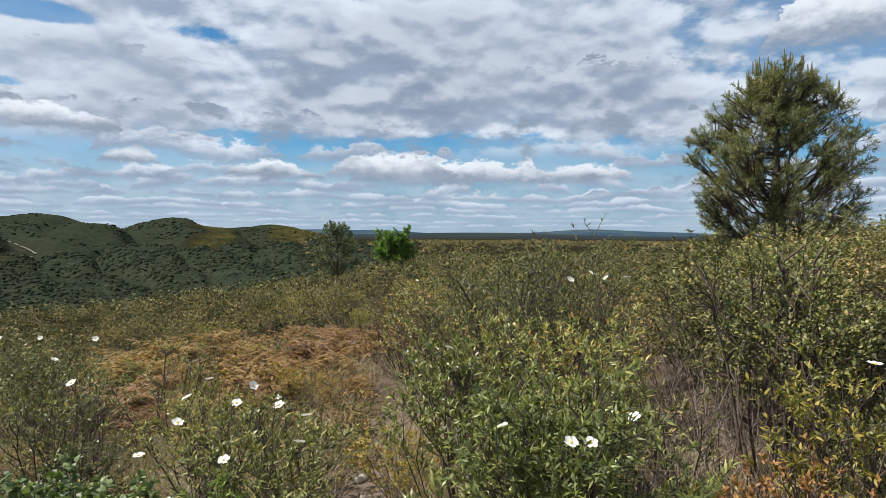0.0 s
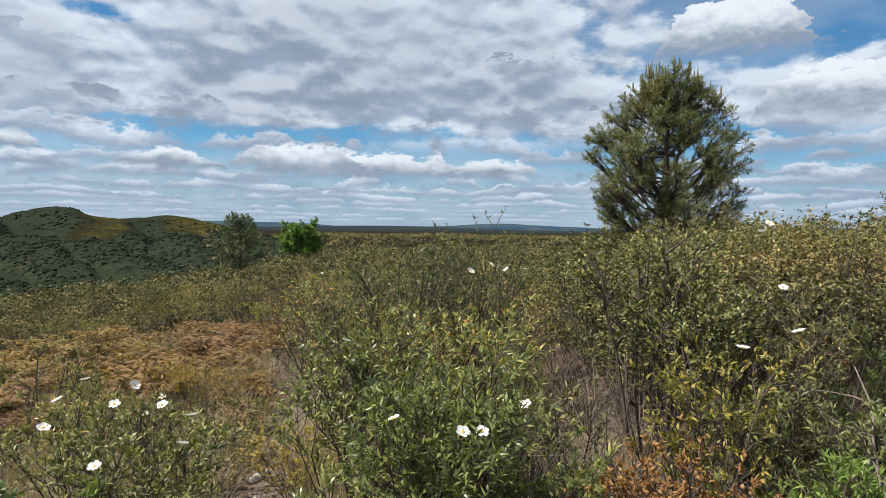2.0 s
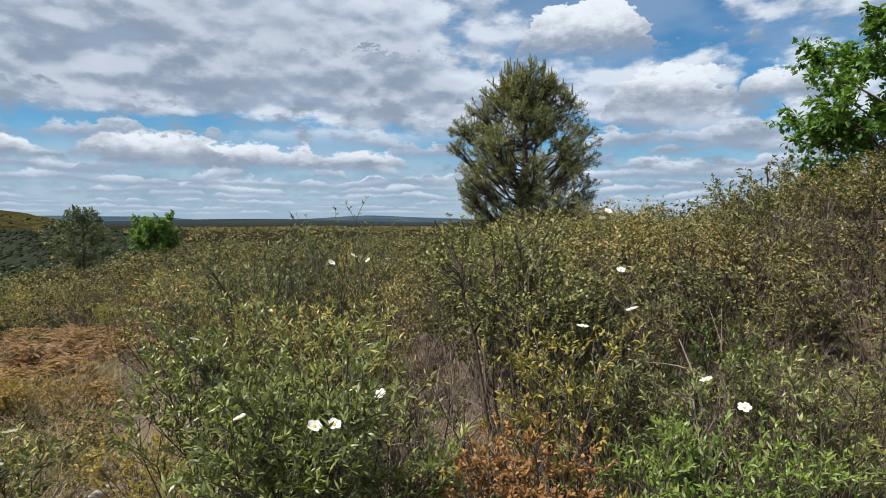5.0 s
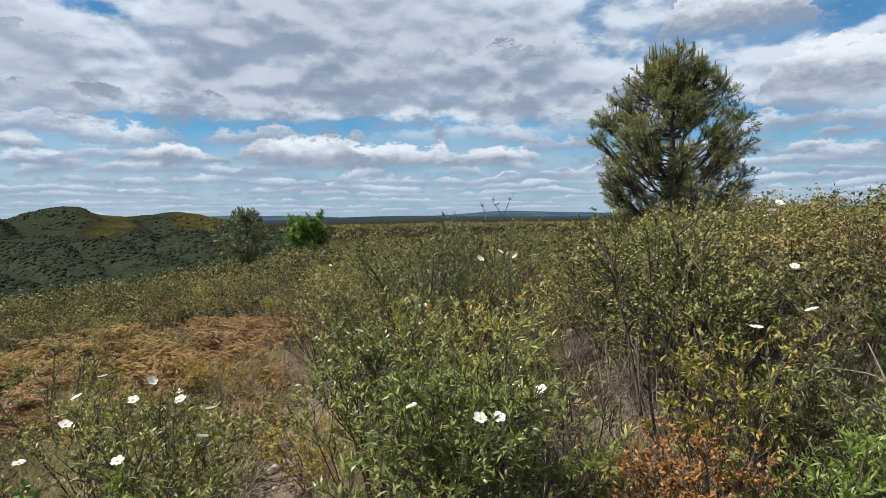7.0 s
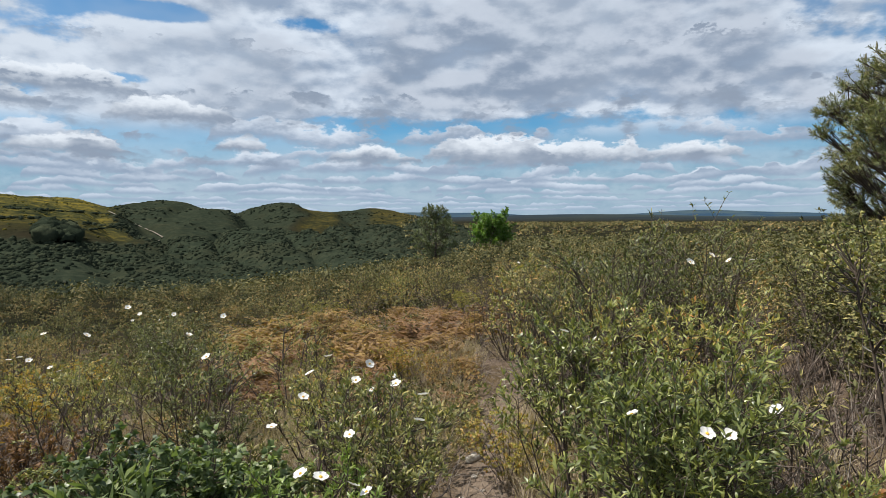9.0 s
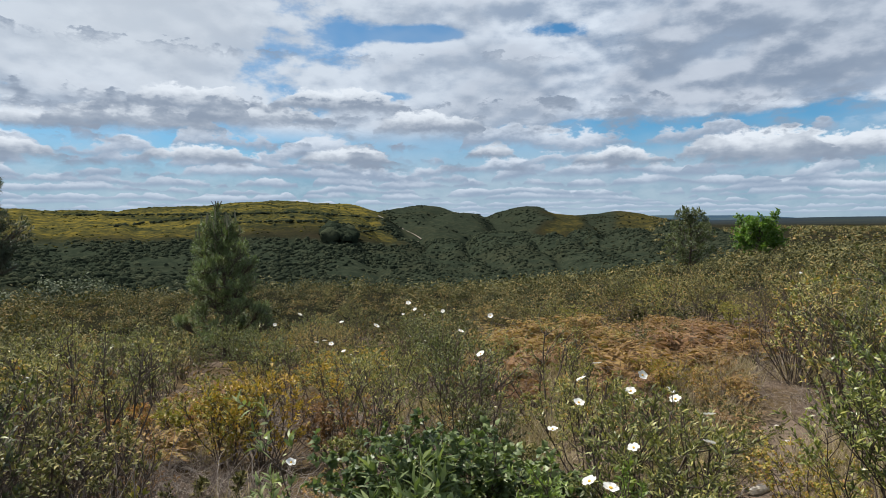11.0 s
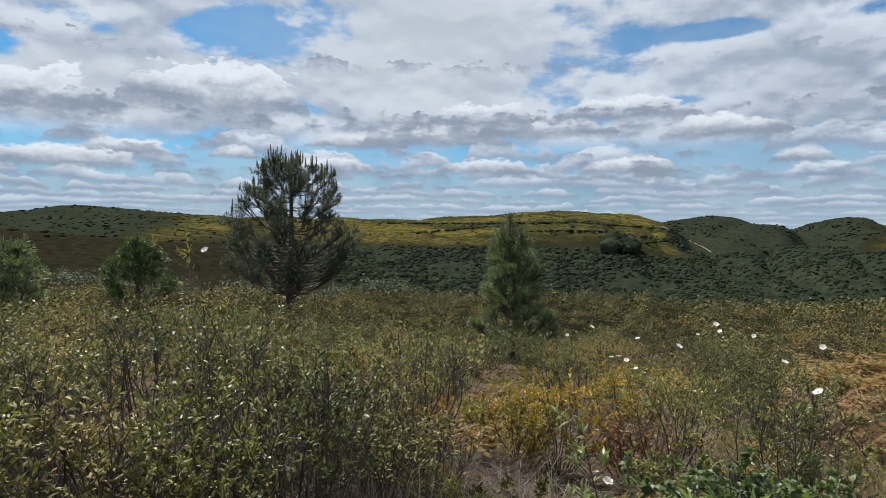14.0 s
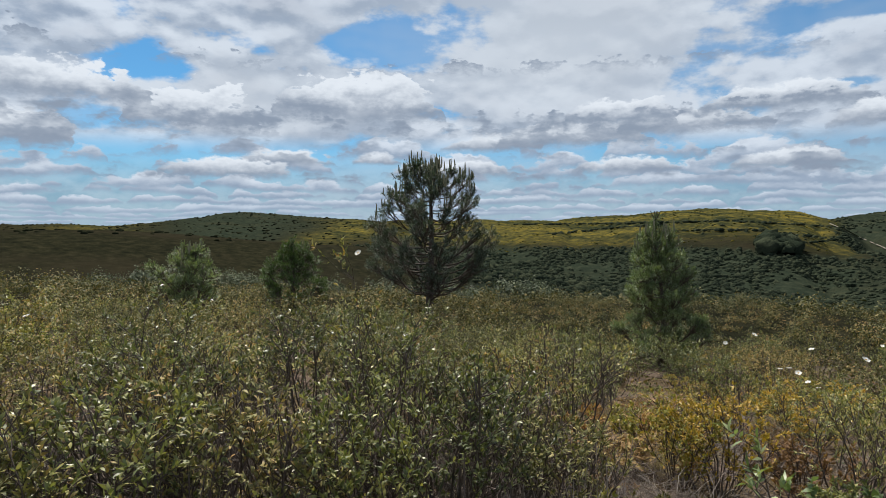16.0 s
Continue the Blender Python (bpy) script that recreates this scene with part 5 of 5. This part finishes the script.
p, g = scatter(50, 950, 12.5, 34, -84, 97, 0.5)
az = np.degrees(np.arctan2(p[:, 0], p[:, 1]))
s = g.uniform(0.45, 0.95, len(p)) * np.where((az > 60) | (az < -32), 1.0, 0.88)
s = s * np.where(az > 62, 1.25, 1.0)
pick = g.uniform(0, 1, len(p)) + np.where((az > -32) & (az < 30), -0.25, 0.25)
up = np.array([0, 0, 0.15])
clumps("scrub", "olive-green rock-rose scrub on the plateau", p[pick > 0.4] + up, s[pick > 0.4], 230, "slope", 0.110, 59, 1.25)
clumps("heath", "low brownish heath on the plateau", p[pick <= 0.4], s[pick <= 0.4] * 0.9, 200, "slope", 0.115, 60, 0.9)
p, g = scatter(56, 640, 8.5, 32, -36, 32, 0.5)
clumps("heath", "low brown-green heath between the shrubs", p, g.uniform(0.28, 0.6, len(p)), 120, "slope", 0.13, 58, 0.8)
p, g = scatter(51, 2600, 31, 95, -84, 62, 0.6)
p = p[(np.hypot(p[:, 0], p[:, 1]) < 52) | (np.degrees(np.arctan2(p[:, 0], p[:, 1])) > 12)]
g = np.random.default_rng(151)
s = g.uniform(0.45, 1.1, len(p)) * (0.9 + 0.006 * np.hypot(p[:, 0], p[:, 1]))
pick = g.uniform(0, 1, len(p))
clumps("scrub", "olive rock-rose scrub covering the slope", p[pick < 0.6], s[pick < 0.6], 90, "slope", 0.18, 61, 0.95)
clumps("heath", "brownish heath on the slope", p[pick >= 0.6], s[pick >= 0.6], 90, "slope", 0.18, 62, 0.85)
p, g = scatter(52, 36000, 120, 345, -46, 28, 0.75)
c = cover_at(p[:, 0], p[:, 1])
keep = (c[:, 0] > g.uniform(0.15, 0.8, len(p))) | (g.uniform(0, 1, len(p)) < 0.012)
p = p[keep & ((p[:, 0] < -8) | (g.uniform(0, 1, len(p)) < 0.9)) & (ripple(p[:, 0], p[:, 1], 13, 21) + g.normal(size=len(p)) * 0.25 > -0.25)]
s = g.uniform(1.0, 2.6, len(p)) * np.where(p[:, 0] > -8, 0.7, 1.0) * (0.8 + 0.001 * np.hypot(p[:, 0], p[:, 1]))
crowns("woods", "holm-oak woods filling the valley, cloud shade in their colour", p, s * g.choice([0.26, 0.34, 0.5], len(p)), SHADED_CANOPY, 63, 0.8, 1)
p, g = scatter(53, 2600, 95, 900, 20, 70, 0.6)
s = g.uniform(0.8, 2.0, len(p)) * (0.8 + 0.002 * np.hypot(p[:, 0], p[:, 1]))
clumps("scrub", "olive scrub covering the far plain", p, s, 30, "slope", 0.4, 64, 0.6)

# round grey-green oaks where the plateau drops to the moor
g = np.random.default_rng(71)
a, r = np.radians(np.concatenate([g.uniform(-67, -46, 26), g.uniform(-46, -27, 20)])), g.uniform(34, 52, 46)
p = np.column_stack([np.sin(a) * r, np.cos(a) * r, height(np.sin(a) * r, np.cos(a) * r) + 0.5])
clumps("oak_scrub", "round grey-green oak bushes at the edge of the moor", p, g.uniform(0.7, 1.6, 46), 420, "wood", 0.11, 72, 0.85)
# low bushes speckling the moor and the hills behind
p, g = scatter(57, 9000, 130, 900, -84, 26, 0.8)
az = np.degrees(np.arctan2(p[:, 0], p[:, 1]))
p = p[((az < -34) | (az > 14)) & (g.uniform(0, 1, len(p)) < 0.45 + 0.55 * (ripple(p[:, 0], p[:, 1], 35, 11) > 0))]
crowns("moor_scrub", "olive bushes dotting moor and hills, cloud shade in their colour", p, g.uniform(0.4, 1.0, len(p)) * (0.7 + 0.0014 * np.hypot(p[:, 0], p[:, 1])), MOOR, 67, 0.55, 1)
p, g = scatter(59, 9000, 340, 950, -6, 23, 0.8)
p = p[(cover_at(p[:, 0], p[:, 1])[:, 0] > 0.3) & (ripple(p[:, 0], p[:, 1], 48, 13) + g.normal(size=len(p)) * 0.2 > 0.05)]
crowns("hill_woods", "dark patches of oak wood in the folds of the hills", p, g.uniform(0.6, 1.6, len(p)), SHADED_CANOPY, 69, 0.55, 1)
p, g = scatter(58, 3000, 250, 560, -46, -4, 0.8)
crowns("broom", "yellow-green flowering broom bushes on the hill", p, g.uniform(0.3, 0.8, len(p)) * 0.9, BROOM, 68, 0.5, 1)


def ground_seen(az, el, r0=60.0, r1=1400.0):
    """How far off the ground is in a direction, past the near slope."""
    r = np.linspace(r0, r1, 2600)
    a = math.radians(az)
    e = np.degrees(np.arctan2(height(math.sin(a) * r, math.cos(a) * r) - EYE_H, r))
    hit = np.nonzero(e >= el)[0]
    return float(r[hit[0]]) if len(hit) else 420.0


def along(points, step):
    """Places on the far ground along a line of directions."""
    out = []
    for (a0, e0), (a1, e1) in zip(points[:-1], points[1:]):
        k = max(2, int(math.hypot(a1 - a0, e1 - e0) / step))
        for i in range(k):
            a, e = a0 + (a1 - a0) * i / k, e0 + (e1 - e0) * i / k
            r = ground_seen(a, e, 150.0)
            out.append((math.sin(radians(a)) * r, math.cos(radians(a)) * r))
    xy = np.array(out)
    return np.column_stack([xy, height(xy[:, 0], xy[:, 1])])


# the lone dark clump of oaks on the yellow hill
g = np.random.default_rng(54)
r_grove = ground_seen(-8.1, -1.5, 150.0)
n_g = 30
rr, aa = r_grove + g.uniform(-8, 16, n_g), np.radians(g.uniform(-9.2, -7.0, n_g))
p = np.column_stack([np.sin(aa) * rr, np.cos(aa) * rr, height(np.sin(aa) * rr, np.cos(aa) * rr)])
crowns("oak_grove", "small dark grove alone on the flowering hillside", p + np.array([0, 0, 1.6]), g.uniform(1.8, 3.4, n_g), SHADED_CANOPY, 65, 1.0)
# dark hedges and firebreaks crossing the yellow hill
g = np.random.default_rng(55)
hedge = np.concatenate([along(line, 0.16) for line in (((-30, 0.7), (-20, 0.75), (-12, 0.9), (-7, 0.55), (-3, 0.2)), ((-18, 0.0), (-13, 0.15), (-9.5, 0.1), (-5, -0.6)), ((-27, -0.2), (-22, 0.3), (-17.5, 0.6)), ((-6.5, -0.9), (-2.5, -0.5)))])
hedge = hedge + np.column_stack([g.normal(size=(len(hedge), 2)) * 1.5, np.zeros(len(hedge))])
crowns("hedge", "dark broken hedge lines across the hillside", hedge, g.uniform(0.7, 1.5, len(hedge)), SHADED_CANOPY, 66, 0.6, 1)


def build_track():
    """A pale dirt track winding down the far hillside."""
    mid = along(((-4.7, 0.55), (-3.6, 0.0), (-2.6, -0.6), (-1.4, -1.2), (-0.7, -1.65), (-1.1, -2.0)), 0.08)
    d = unit(np.gradient(mid, axis=0) * np.array([1, 1, 0]))
    side = np.column_stack([-d[:, 1], d[:, 0], np.zeros(len(d))]) * 0.45
    v = np.concatenate([mid + side, mid - side]) + np.array([0, 0, 0.5])
    k = len(mid)
    f = np.array([(i, i + 1, k + i + 1, k + i) for i in range(k - 1)])
    return tagged(new("track", mesh_from("track", v, f, [DUST])), "pale dirt track winding down the far hillside", "track", kind="structure")


build_track()


def pale_stone(az, dist, size, turn, seed, label):
    """A weathered stone lying on the path."""
    g = np.random.default_rng(seed)
    bm = bmesh.new()
    bmesh.ops.create_icosphere(bm, subdivisions=3, radius=0.5)
    for v in bm.verts:
        c = v.co.copy()
        v.co *= 1 + 0.16 * noise.noise(c * 2.3 + Vector((seed, 0, 0))) + 0.06 * noise.noise(c * 7)
        v.co.x, v.co.y, v.co.z = v.co.x * size[0], v.co.y * size[1], max(v.co.z, -0.3) * size[2]
    me = bpy.data.meshes.new("stone")
    bm.to_mesh(me)
    bm.free()
    me.materials.append(STONE)
    ob = new("stone", me)
    ob.matrix_basis = Matrix.Translation(on_ground(az, dist, size[2] * 0.22)) @ Matrix.Rotation(turn, 4, "Z")
    return tagged(ob, label, "stone", "stones on the path")


pale_stone(27.2, 4.3, (0.21, 0.07, 0.06), 0.5, 1, "long whitish stone lying on the bare path")
for az, dist, w in ((26.2, 4.3, 0.06), (28.4, 4.5, 0.05), (27.2, 4.0, 0.045), (29.5, 5.4, 0.06), (26.0, 3.7, 0.05), (28.0, 3.8, 0.035), (28.8, 5.8, 0.05)):
    pale_stone(az, dist, (w, w * 0.8, w * 0.6), az, int(az * 10), "small grey-brown stone half sunk in the path")


def dead_branch(az, dist, lean_az, length, seed):
    """A crooked pale branch, furred with lichen, leaning out of the ground."""
    g = np.random.default_rng(seed)
    a = radians(lean_az)
    end = np.array([math.sin(a) * 0.6, math.cos(a) * 0.6, 0.8]) * length
    line = curve_line(g, np.array([0, 0, -0.05]), end, 0.05, 8)
    lines = [(line, np.linspace(0.008, 0.003, 8) * (1 + 0.25 * g.normal(size=8)))]
    for k in (2, 3, 4, 5, 6):
        d = unit(end / length + g.normal(size=3) * 0.7)
        lines.append((curve_line(g, line[k], line[k] + d * 0.22 * length, 0.02, 4), np.linspace(0.006, 0.002, 4)))
    ob = new("dead_branch", mesh_from("dead_branch", *tubes(lines, 6), [DEAD]))
    ob.matrix_basis = Matrix.Translation(on_ground(az, dist))
    return tagged(ob, "crooked pale dead branch furred with lichen", "branch", "dead branches")


dead_branch(82.0, 2.9, 60, 1.05, 1)
dead_branch(84.5, 3.2, 40, 1.2, 2)
dead_branch(79.0, 2.7, 110, 0.8, 3)
dead_branch(-33.0, 3.3, -60, 0.75, 4)
dead_branch(-27.5, 3.5, -40, 0.6, 5)
for az, dist, size in ((78.5, 3.1, 1.3), (80.5, 3.4, 1.4), (77.5, 3.5, 1.1), (-19, 3.6, 1.2), (-22.5, 4.2, 1.2), (-15, 3.2, 1.0), (-11, 3.9, 1.0)):
    set_out("twigs", az, dist, size, rng, 1)
